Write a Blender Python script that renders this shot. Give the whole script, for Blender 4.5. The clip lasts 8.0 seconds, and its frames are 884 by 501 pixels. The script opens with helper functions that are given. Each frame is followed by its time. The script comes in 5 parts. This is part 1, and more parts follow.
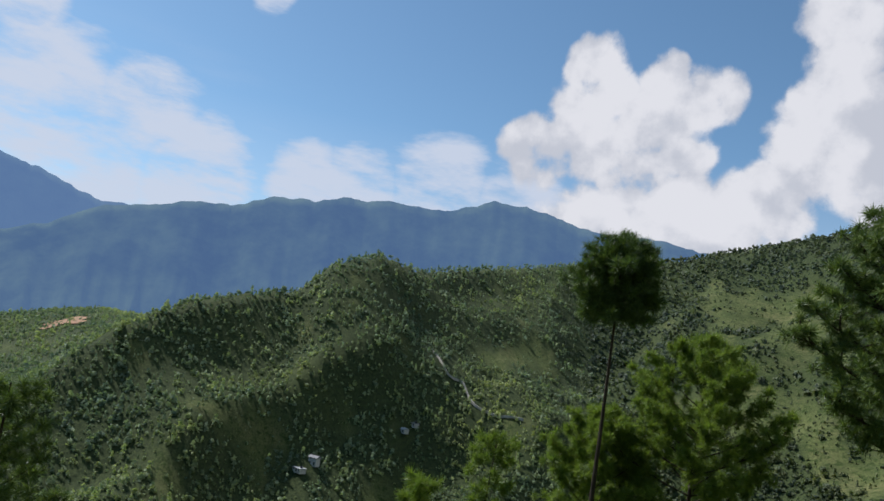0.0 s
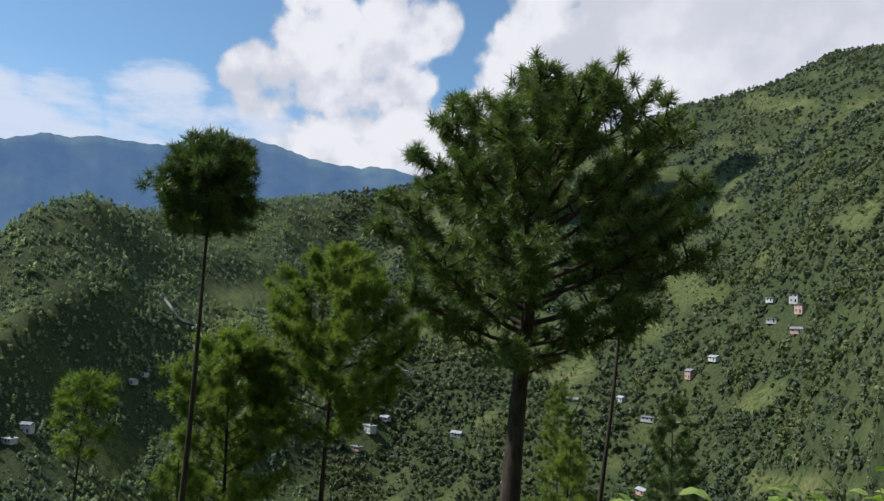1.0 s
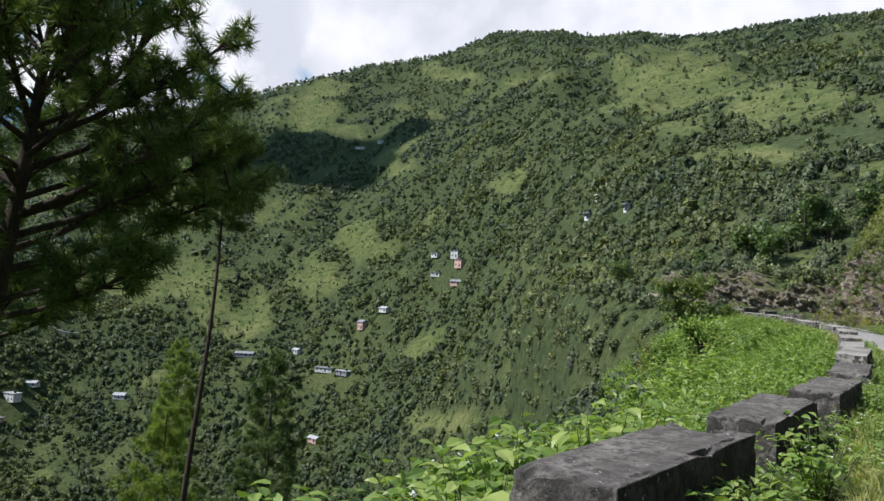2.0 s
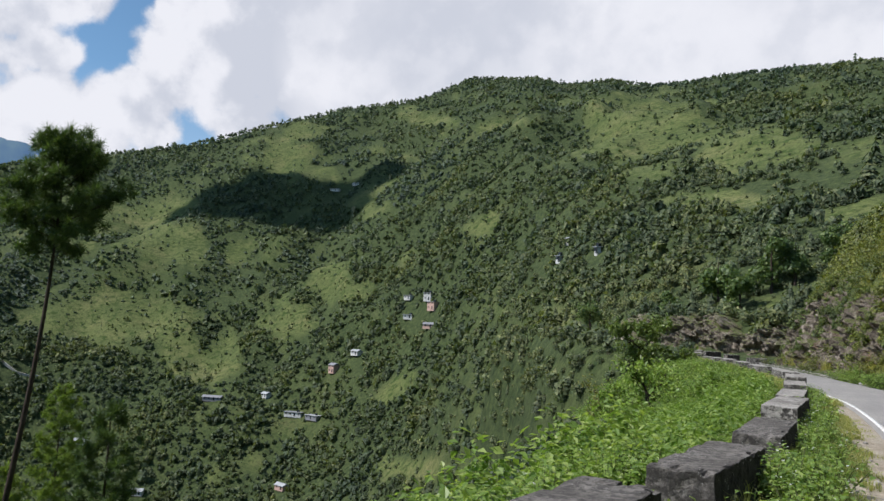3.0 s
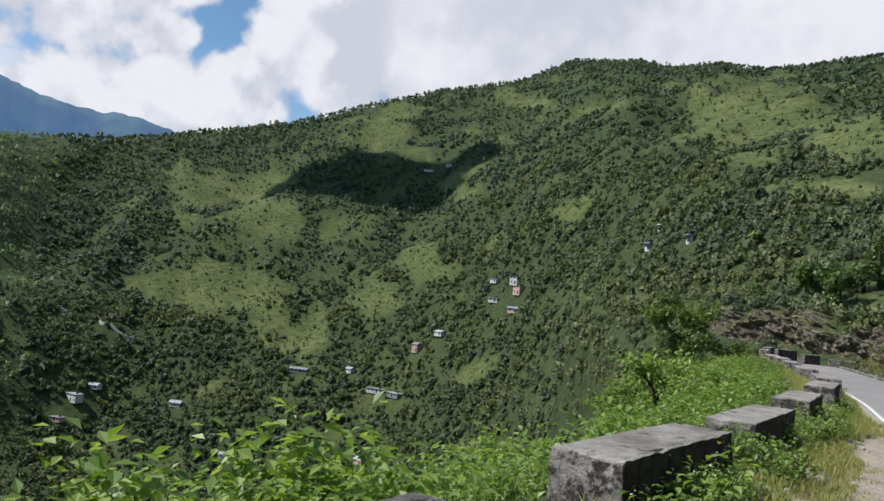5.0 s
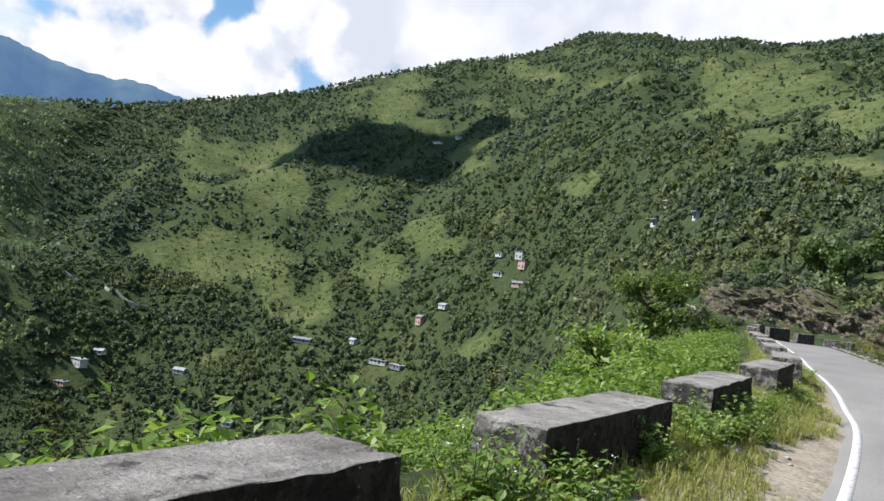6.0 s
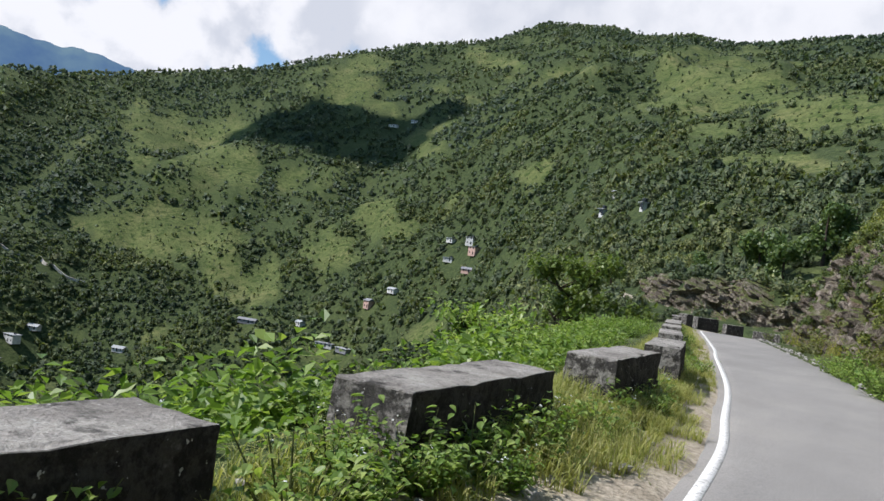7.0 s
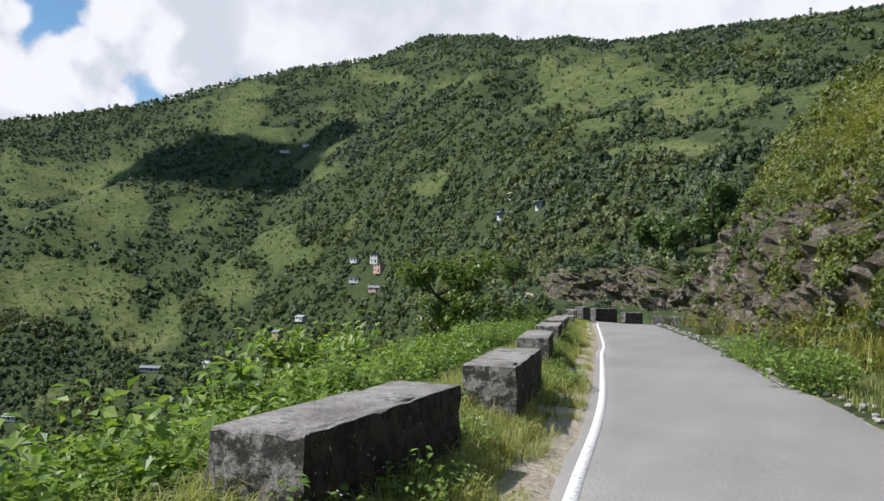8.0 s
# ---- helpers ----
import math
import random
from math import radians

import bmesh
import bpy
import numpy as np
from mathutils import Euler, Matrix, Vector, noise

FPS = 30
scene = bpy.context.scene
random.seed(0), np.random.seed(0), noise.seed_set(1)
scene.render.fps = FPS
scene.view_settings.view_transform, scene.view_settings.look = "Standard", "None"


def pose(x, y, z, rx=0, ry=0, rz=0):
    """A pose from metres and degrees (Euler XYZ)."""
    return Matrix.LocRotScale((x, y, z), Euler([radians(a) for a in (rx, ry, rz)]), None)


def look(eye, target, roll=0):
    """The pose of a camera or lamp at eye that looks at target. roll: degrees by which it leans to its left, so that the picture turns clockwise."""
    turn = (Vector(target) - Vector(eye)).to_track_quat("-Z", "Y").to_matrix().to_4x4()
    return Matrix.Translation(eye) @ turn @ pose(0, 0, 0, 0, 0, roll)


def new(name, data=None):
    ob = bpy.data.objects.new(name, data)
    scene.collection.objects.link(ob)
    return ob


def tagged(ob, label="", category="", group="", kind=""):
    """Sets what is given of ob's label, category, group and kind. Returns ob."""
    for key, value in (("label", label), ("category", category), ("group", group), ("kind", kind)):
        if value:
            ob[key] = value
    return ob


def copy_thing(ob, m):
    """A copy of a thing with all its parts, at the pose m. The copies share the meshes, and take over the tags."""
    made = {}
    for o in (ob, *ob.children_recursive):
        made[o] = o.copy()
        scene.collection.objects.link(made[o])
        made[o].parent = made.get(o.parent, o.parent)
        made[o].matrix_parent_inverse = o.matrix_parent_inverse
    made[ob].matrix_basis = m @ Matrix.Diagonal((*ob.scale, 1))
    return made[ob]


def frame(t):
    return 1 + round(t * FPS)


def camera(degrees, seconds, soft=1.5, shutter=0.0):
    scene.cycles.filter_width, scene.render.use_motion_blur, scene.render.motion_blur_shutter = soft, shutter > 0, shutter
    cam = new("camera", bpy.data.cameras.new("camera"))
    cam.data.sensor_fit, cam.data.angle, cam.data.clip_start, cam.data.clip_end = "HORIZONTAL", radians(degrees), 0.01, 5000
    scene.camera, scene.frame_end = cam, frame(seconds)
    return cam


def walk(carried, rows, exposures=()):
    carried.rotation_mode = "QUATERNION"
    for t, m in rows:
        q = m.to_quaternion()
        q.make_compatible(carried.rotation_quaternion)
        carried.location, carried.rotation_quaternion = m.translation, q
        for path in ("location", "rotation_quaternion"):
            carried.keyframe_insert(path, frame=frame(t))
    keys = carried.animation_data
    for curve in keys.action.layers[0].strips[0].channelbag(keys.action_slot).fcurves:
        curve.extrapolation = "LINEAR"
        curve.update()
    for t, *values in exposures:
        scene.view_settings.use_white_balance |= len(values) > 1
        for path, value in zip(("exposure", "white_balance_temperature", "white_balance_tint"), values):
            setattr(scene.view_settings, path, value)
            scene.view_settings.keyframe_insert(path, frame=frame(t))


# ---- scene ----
cam = camera(61.0, 8.0)
PATH = [
    (0, (0.933, -4.275, 2.301), (-0.994, -3.831, 2.597), 8.3),
    (0.5, (0.696, -2.897, 2.288), (-1.115, -2.075, 2.494), 3.8),
    (1, (0.483, -1.521, 2.273), (-1.176, -0.419, 2.453), 2.3),
    (1.5, (0.278, -0.111, 2.261), (-1.063, 1.368, 2.372), 0.8),
    (2, (0.164, 1.333, 2.255), (-0.904, 3.022, 2.345), 2.1),
    (2.2, (0.152, 1.910, 2.251), (-0.857, 3.635, 2.328), 1.2),
    (3.3, (0.659, 5.075, 2.198), (-0.355, 6.783, 2.433), 2.6),
    (3.5, (0.699, 5.649, 2.193), (-0.287, 7.377, 2.402), 1.2),
    (4, (0.971, 7.422, 2.216), (-0.080, 9.115, 2.380), 3.5),
    (4.3, (1.068, 8.597, 2.208), (-0.046, 10.253, 2.343), 4.2),
    (4.5, (1.126, 9.415, 2.183), (-0.001, 11.058, 2.354), 3.8),
    (4.7, (1.177, 10.243, 2.156), (-0.014, 11.841, 2.327), 4.0),
    (5.8, (1.240, 14.682, 2.027), (0.008, 16.253, 2.144), 6.6),
    (6, (1.266, 15.394, 2.018), (0.027, 16.963, 2.092), 6.4),
    (6.3, (1.293, 16.467, 2.002), (0.045, 18.027, 2.090), 6.1),
    (6.5, (1.277, 17.250, 1.981), (0.092, 18.860, 2.028), 6.7),
    (7, (1.169, 19.342, 1.908), (0.031, 20.986, 1.959), 8.1),
    (7.5, (1.019, 21.271, 1.924), (0.017, 23.002, 1.957), 2.8),
    (8, (0.703, 23.207, 1.931), (-0.227, 24.974, 2.045), 1.3),
]
walk(cam, [(t, look(eye, target, roll)) for t, eye, target, roll in PATH], [(0, -0.1, 6050, 14), (1, 0.06, 6050, 14), (2, 0.32, 6050, 14), (3.5, -0.02, 6050, 14), (4.5, -0.05, 6050, 14), (6, 0.4, 6050, 14), (7, 0.22, 6050, 14), (8, 0.22, 6050, 14)])

# ---- world, sun, exposure ----
SUN_EL, SUN_AZ = 50.0, 132.0        # degrees; azimuth is counted from +Y towards -X


def heading(az, el):
    """Unit vector at an azimuth (from +Y towards -X) and an elevation, in degrees."""
    a, e = radians(az), radians(el)
    return Vector((-math.sin(a) * math.cos(e), math.cos(a) * math.cos(e), math.sin(e)))


def step_of(N, L, v, lo, hi):
    m = N.new("ShaderNodeMapRange")
    m.interpolation_type = "SMOOTHSTEP"
    m.inputs["From Min"].default_value, m.inputs["From Max"].default_value = lo, hi
    L.new(v, m.inputs["Value"])
    return m.outputs[0]


world = bpy.data.worlds.new("sky")
scene.world = world
world.use_nodes = True


def build_sky(nt):
    N, L = nt.nodes, nt.links
    N.clear()

    def node(kind, **inputs):
        n = N.new(kind)
        for k, v in inputs.items():
            n.inputs[k.replace("_", " ")].default_value = v
        return n

    def math_node(op, a, b=None):
        n = N.new("ShaderNodeMath")
        n.operation = op
        for i, v in enumerate((a, b)):
            if v is None:
                continue
            if isinstance(v, (int, float)):
                n.inputs[i].default_value = v
            else:
                L.new(v, n.inputs[i])
        return n.outputs[0]

    coord = N.new("ShaderNodeTexCoord").outputs["Generated"]
    sky = N.new("ShaderNodeTexSky")
    sky.sky_type = "NISHITA"
    sky.sun_disc = False
    sky.sun_elevation, sky.sun_rotation = radians(SUN_EL), radians(-SUN_AZ)
    sky.altitude, sky.air_density, sky.dust_density, sky.ozone_density = 1500, 1.0, 1.2, 1.0

    # cumulus heaps, the bank behind them and the ceiling over the mountain: azimuth, elevation, radius
    heaps = [(66, 19, 5.2), (61, 19.6, 4.6), (66.8, 23, 2.8), (70.5, 17, 3.4), (58.6, 21.3, 3.0), (61.5, 22.4, 2.4),
             (63.5, 15.6, 3.4), (66, 11.5, 4.4), (60, 12.4, 4.4), (54, 13.2, 4.4), (48.5, 18.5, 5.6), (45, 24, 6.5), (48, 27, 4),
             (36, 17, 14), (40, 21, 10), (22, 22, 24), (0, 24, 30), (-25, 30, 30), (30, 40, 20)]
    ceiling = [(34, 20, 10), (20, 24, 22), (0, 26, 28), (-25, 30, 30), (28, 40, 18)]

    # thinner banks low over the far ridge
    veils = [(107, 13.6, 5.5), (100.5, 15.0, 3.6), (105, 10.5, 6.5), (96, 10.6, 4.5), (88, 11.4, 3.5), (78, 13.2, 4.2), (84, 12.2, 3.4), (109, 19.5, 2.5), (93, 24.6, 1.6), (72, 12.5, 3.5)]

    def shape(vec, lobes=heaps):
        best = None
        for az, el, rad in lobes:
            dot = N.new("ShaderNodeVectorMath")
            dot.operation = "DOT_PRODUCT"
            L.new(vec, dot.inputs[0])
            dot.inputs[1].default_value = heading(az, el)
            m = N.new("ShaderNodeMapRange")
            m.clamp = False
            m.inputs["From Min"].default_value = math.cos(radians(rad))
            m.inputs["From Max"].default_value = 1.0
            L.new(dot.outputs["Value"], m.inputs["Value"])
            v = math_node("MAXIMUM", m.outputs[0], -1.5)
            best = v if best is None else math_node("MAXIMUM", best, v)
        return best

    def puffs(vec, scale, detail, rough):
        n = node("ShaderNodeTexNoise", Scale=scale, Detail=detail, Roughness=rough)
        L.new(vec, n.inputs["Vector"])
        return n.outputs["Fac"]

    def cells(vec, scale):
        n = node("ShaderNodeTexVoronoi", Scale=scale)
        n.feature = "SMOOTH_F1"
        n.inputs["Smoothness"].default_value = 0.35
        L.new(vec, n.inputs["Vector"])
        return n.outputs["Distance"]

    def density(vec):
        s = math_node("MINIMUM", shape(vec), 0.62)
        big = math_node("MULTIPLY", math_node("SUBTRACT", puffs(vec, 9.0, 9.0, 0.58), 0.5), 2.6)
        lump = math_node("MULTIPLY", math_node("SUBTRACT", 0.42, cells(vec, 17.0)), 0.7)
        lump2 = math_node("MULTIPLY", math_node("SUBTRACT", 0.42, cells(vec, 38.0)), 0.35)
        roof = math_node("MULTIPLY", math_node("MINIMUM", math_node("MAXIMUM", shape(vec, ceiling), 0.0), 0.5), 1.5)
        return math_node("ADD", math_node("ADD", math_node("ADD", s, roof), big), math_node("ADD", lump, lump2))

    here = density(coord)
    off = N.new("ShaderNodeVectorMath")
    off.operation = "ADD"
    L.new(coord, off.inputs[0])
    off.inputs[1].default_value = Vector((-0.012, -0.004, 0.030))
    above = density(off.outputs[0])

    cover = N.new("ShaderNodeMapRange")
    cover.interpolation_type = "SMOOTHSTEP"
    cover.inputs["From Min"].default_value, cover.inputs["From Max"].default_value = -0.10, 0.34
    L.new(here, cover.inputs["Value"])
    # the lit rim where the heap thins out towards the sun, grey where more cloud lies above
    lit = N.new("ShaderNodeMapRange")
    lit.interpolation_type = "SMOOTHSTEP"
    lit.inputs["From Min"].default_value, lit.inputs["From Max"].default_value = -0.42, 0.36
    L.new(math_node("ADD", math_node("SUBTRACT", here, above), math_node("MULTIPLY", math_node("SUBTRACT", puffs(coord, 6.0, 6.0, 0.6), 0.45), 1.6)), lit.inputs["Value"])
    # the even ceiling has only slow changes of grey
    over = step_of(N, L, shape(coord, ceiling), 0.0, 0.35)
    slow = step_of(N, L, puffs(coord, 4.2, 7.0, 0.58), 0.30, 0.66)
    calm = N.new("ShaderNodeMix")
    L.new(math_node("MULTIPLY", over, 0.62), calm.inputs["Factor"])
    L.new(lit.outputs[0], calm.inputs["A"])
    L.new(slow, calm.inputs["B"])
    ramp = N.new("ShaderNodeMix")
    ramp.data_type = "RGBA"
    ramp.inputs["A"].default_value = (0.72, 0.74, 0.77, 1)
    ramp.inputs["B"].default_value = (1.0, 0.99, 0.97, 1)
    L.new(calm.outputs["Result"], ramp.inputs["Factor"])

    # thin streaks and milky air low in the sky
    stretch = N.new("ShaderNodeMapping")
    stretch.inputs["Scale"].default_value = (1.0, 1.0, 5.5)
    L.new(coord, stretch.inputs["Vector"])
    streak = N.new("ShaderNodeMapRange")
    streak.interpolation_type = "SMOOTHSTEP"
    streak.inputs["From Min"].default_value, streak.inputs["From Max"].default_value = 0.50, 0.78
    L.new(puffs(stretch.outputs[0], 3.4, 8.0, 0.55), streak.inputs["Value"])
    sep = N.new("ShaderNodeSeparateXYZ")
    L.new(coord, sep.inputs[0])
    low = N.new("ShaderNodeMapRange")
    low.interpolation_type = "SMOOTHSTEP"
    low.inputs["From Min"].default_value, low.inputs["From Max"].default_value = 0.40, 0.10
    L.new(sep.outputs["Z"], low.inputs["Value"])
    haze = N.new("ShaderNodeMapRange")
    haze.inputs["From Min"].default_value, haze.inputs["From Max"].default_value = 0.30, 0.08
    haze.inputs["To Max"].default_value = 0.4
    L.new(sep.outputs["Z"], haze.inputs["Value"])
    drawn = N.new("ShaderNodeMapping")
    drawn.inputs["Scale"].default_value = (1.0, 1.0, 3.2)
    L.new(coord, drawn.inputs["Vector"])
    wisp = math_node("ADD", math_node("MINIMUM", shape(coord, veils), 0.5), math_node("MULTIPLY", math_node("SUBTRACT", puffs(drawn.outputs[0], 6.5, 9.0, 0.62), 0.5), 3.2))
    soft = N.new("ShaderNodeMapRange")
    soft.interpolation_type = "SMOOTHSTEP"
    soft.inputs["From Min"].default_value, soft.inputs["From Max"].default_value = -0.25, 0.75
    soft.inputs["To Max"].default_value = 0.92
    L.new(wisp, soft.inputs["Value"])
    thin = math_node("MAXIMUM", math_node("MULTIPLY", math_node("MULTIPLY", streak.outputs[0], low.outputs[0]), 0.5), haze.outputs[0])
    thin = math_node("MAXIMUM", thin, soft.outputs[0])

    gain = N.new("ShaderNodeVectorMath")
    gain.operation = "MULTIPLY"
    gain.inputs[1].default_value = (0.88 * SKY, 1.06 * SKY, 1.0 * SKY)
    L.new(sky.outputs["Color"], gain.inputs[0])
    veil = N.new("ShaderNodeMix")
    veil.data_type = "RGBA"
    veil.inputs["B"].default_value = (0.80, 0.86, 0.94, 1)
    L.new(thin, veil.inputs["Factor"])
    L.new(gain.outputs[0], veil.inputs["A"])
    full = N.new("ShaderNodeMix")
    full.data_type = "RGBA"
    L.new(cover.outputs[0], full.inputs["Factor"])
    L.new(veil.outputs["Result"], full.inputs["A"])
    L.new(ramp.outputs["Result"], full.inputs["B"])
    back = node("ShaderNodeBackground", Strength=0.82)
    L.new(full.outputs["Result"], back.inputs["Color"])
    out = N.new("ShaderNodeOutputWorld")
    L.new(back.outputs[0], out.inputs[0])


SKY = 0.15
build_sky(world.node_tree)

sun_data = bpy.data.lights.new("sun", "SUN")
sun_data.energy, sun_data.angle, sun_data.color = 4.9, radians(0.53), (1.0, 0.95, 0.87)
sun = new("sun", sun_data)
sun.matrix_world = look(heading(SUN_AZ, SUN_EL) * 100, (0, 0, 0))


# ---- materials ----
def material(name, rough=0.9, spec=0.3):
    m = bpy.data.materials.new(name)
    m.use_nodes = True
    b = m.node_tree.nodes["Principled BSDF"]
    b.inputs["Roughness"].default_value = rough
    b.inputs["Specular IOR Level"].default_value = spec
    return m, m.node_tree.nodes, m.node_tree.links, b


def noise_of(N, L, scale, detail=4.0, rough=0.6, vec=None, dims=(1, 1, 1)):
    co = N.new("ShaderNodeNewGeometry").outputs["Position"] if vec is None else vec
    mp = N.new("ShaderNodeMapping")
    mp.inputs["Scale"].default_value = dims
    L.new(co, mp.inputs["Vector"])
    n = N.new("ShaderNodeTexNoise")
    n.inputs["Scale"].default_value, n.inputs["Detail"].default_value, n.inputs["Roughness"].default_value = scale, detail, rough
    L.new(mp.outputs[0], n.inputs["Vector"])
    return n.outputs["Fac"]


def ramp_of(N, L, fac, stops):
    r = N.new("ShaderNodeValToRGB")
    while len(r.color_ramp.elements) < len(stops):
        r.color_ramp.elements.new(0.5)
    for e, (p, c) in zip(r.color_ramp.elements, stops):
        e.position, e.color = p, (*c, 1)
    L.new(fac, r.inputs[0])
    return r.outputs["Color"]


def mix_of(N, L, fac, a, b, blend="MIX"):
    m = N.new("ShaderNodeMix")
    m.data_type, m.blend_type = "RGBA", blend
    for key, v in (("Factor", fac), ("A", a), ("B", b)):
        if isinstance(v, (int, float)):
            m.inputs[key].default_value = v
        elif isinstance(v, tuple):
            m.inputs[key].default_value = (*v, 1)
        else:
            L.new(v, m.inputs[key])
    return m.outputs["Result"]


def bump_of(N, L, b, height, strength, distance):
    n = N.new("ShaderNodeBump")
    n.inputs["Strength"].default_value, n.inputs["Distance"].default_value = strength, distance
    L.new(height, n.inputs["Height"])
    L.new(n.outputs[0], b.inputs["Normal"])


def leaf_material(name, dark, mid, light, rough=0.55, glow=0.35, mottle=0.0, fine=0.0):
    """Foliage: colour by piece, a little light passing through."""
    m, N, L, b = material(name, rough, 0.35)
    g = N.new("ShaderNodeNewGeometry")
    rnd = g.outputs["Random Per Island"]
    o = N.new("ShaderNodeObjectInfo").outputs["Random"]
    add = N.new("ShaderNodeMath")
    add.operation = "MULTIPLY_ADD"
    L.new(rnd, add.inputs[0])
    add.inputs[1].default_value = 0.75
    sc = N.new("ShaderNodeMath")
    sc.operation = "MULTIPLY"
    L.new(o, sc.inputs[0])
    sc.inputs[1].default_value = 0.25
    L.new(sc.outputs[0], add.inputs[2])
    col = ramp_of(N, L, add.outputs[0], [(0.0, dark), (0.5, mid), (1.0, light)])
    if mottle:
        n = noise_of(N, L, mottle, 5, 0.7)
        col = mix_of(N, L, 0.85, col, ramp_of(N, L, n, [(0.32, (0.55, 0.58, 0.60)), (0.68, (1.45, 1.4, 1.2))]), "MULTIPLY")
        wide = noise_of(N, L, mottle * 0.16, 4, 0.6)
        col = mix_of(N, L, 0.9, col, ramp_of(N, L, wide, [(0.36, (0.68, 0.76, 0.90)), (0.50, (1.0, 1.0, 1.0)), (0.64, (1.30, 1.18, 0.90))]), "MULTIPLY")
    if fine:
        n = noise_of(N, L, fine, 4, 0.8)
        col = mix_of(N, L, 1.0, col, ramp_of(N, L, n, [(0.36, (0.32, 0.34, 0.36)), (0.50, (0.92, 0.92, 0.92)), (0.64, (1.6, 1.56, 1.45))]), "MULTIPLY")
    L.new(col, b.inputs["Base Color"])
    if glow:
        t = N.new("ShaderNodeBsdfTranslucent")
        warm = mix_of(N, L, 1.0, col, (1.15, 1.25, 0.55), "MULTIPLY")
        L.new(warm, t.inputs["Color"])
        mx = N.new("ShaderNodeMixShader")
        mx.inputs[0].default_value = glow
        L.new(b.outputs[0], mx.inputs[1])
        L.new(t.outputs[0], mx.inputs[2])
        L.new(mx.outputs[0], N["Material Output"].inputs["Surface"])
    return m


def make_ground():
    m, N, L, b = material("hillside_ground", 0.95, 0.15)
    a = N.new("ShaderNodeAttribute")
    a.attribute_name = "cover"
    s1 = noise_of(N, L, 0.035, 6, 0.62)
    s2 = noise_of(N, L, 0.5, 5, 0.65)
    s3 = noise_of(N, L, 5.0, 4, 0.7)
    # grass colours hold extra blue that stands in for haze
    grass = ramp_of(N, L, s1, [(0.3, (0.088, 0.116, 0.038)), (0.5, (0.128, 0.152, 0.050)), (0.7, (0.180, 0.182, 0.072))])
    s4 = noise_of(N, L, 0.22, 6, 0.68)
    grass = mix_of(N, L, step_of(N, L, s4, 0.50, 0.62), grass, (0.050, 0.080, 0.018))
    grass = mix_of(N, L, step_of(N, L, s2, 0.50, 0.72), grass, (0.045, 0.070, 0.016))
    wood = ramp_of(N, L, s2, [(0.32, (0.026, 0.044, 0.016)), (0.66, (0.082, 0.106, 0.038))])
    base = mix_of(N, L, a.outputs["Fac"], wood, grass)
    base = mix_of(N, L, 0.45, base, ramp_of(N, L, s3, [(0.3, (0.35, 0.35, 0.35)), (0.7, (1.0, 1.0, 1.0))]), "MULTIPLY")
    tuftn = noise_of(N, L, 0.9, 5, 0.8)
    base = mix_of(N, L, 0.8, base, ramp_of(N, L, tuftn, [(0.36, (0.35, 0.37, 0.40)), (0.52, (1.0, 1.0, 1.0)), (0.66, (1.35, 1.3, 1.2))]), "MULTIPLY")
    # terrace steps: thin darker lines that follow the contour
    pos = N.new("ShaderNodeNewGeometry")
    sep = N.new("ShaderNodeSeparateXYZ")
    L.new(pos.outputs["Position"], sep.inputs[0])
    w = N.new("ShaderNodeMath")
    w.operation = "MULTIPLY_ADD"
    L.new(s1, w.inputs[0])
    w.inputs[1].default_value = 26.0
    L.new(sep.outputs["Z"], w.inputs[2])
    fr = N.new("ShaderNodeMath")
    fr.operation = "PINGPONG"
    L.new(w.outputs[0], fr.inputs[0])
    fr.inputs[1].default_value = 2.0
    line = step_of(N, L, fr.outputs[0], 0.6, 0.1)
    lm = N.new("ShaderNodeMath")
    lm.operation = "MULTIPLY"
    L.new(line, lm.inputs[0])
    L.new(step_of(N, L, noise_of(N, L, 0.008, 3, 0.5), 0.52, 0.66), lm.inputs[1])
    base = mix_of(N, L, lm.outputs[0], base, (0.045, 0.065, 0.018))
    L.new(base, b.inputs["Base Color"])
    bump_of(N, L, b, s4, 0.6, 1.2)
    return m


def make_asphalt():
    m, N, L, b = material("worn_asphalt", 0.85, 0.35)
    big = noise_of(N, L, 0.35, 5, 0.6)
    along = noise_of(N, L, 1.2, 4, 0.6, dims=(1.0, 0.12, 1.0))
    fine = noise_of(N, L, 90.0, 3, 0.7)
    stones = noise_of(N, L, 240.0, 2, 0.6)
    col = ramp_of(N, L, big, [(0.30, (0.222, 0.212, 0.198)), (0.55, (0.270, 0.257, 0.238)), (0.75, (0.318, 0.300, 0.272))])
    col = mix_of(N, L, 0.45, col, ramp_of(N, L, along, [(0.35, (0.80, 0.80, 0.81)), (0.65, (1.10, 1.09, 1.08))]), "MULTIPLY")
    col = mix_of(N, L, 0.7, col, ramp_of(N, L, fine, [(0.35, (0.60, 0.60, 0.62)), (0.65, (1.30, 1.29, 1.27))]), "MULTIPLY")
    L.new(col, b.inputs["Base Color"])
    bump_of(N, L, b, stones, 0.5, 0.004)
    return m


def make_paint():
    m, N, L, b = material("worn_road_paint", 0.7, 0.3)
    n = noise_of(N, L, 26.0, 6, 0.75)
    w = noise_of(N, L, 3.0, 4, 0.6)
    col = ramp_of(N, L, n, [(0.36, (0.22, 0.215, 0.205)), (0.47, (0.66, 0.65, 0.62)), (0.7, (0.80, 0.79, 0.76))])
    col = mix_of(N, L, step_of(N, L, w, 0.58, 0.75), col, (0.45, 0.44, 0.41))
    L.new(col, b.inputs["Base Color"])
    return m


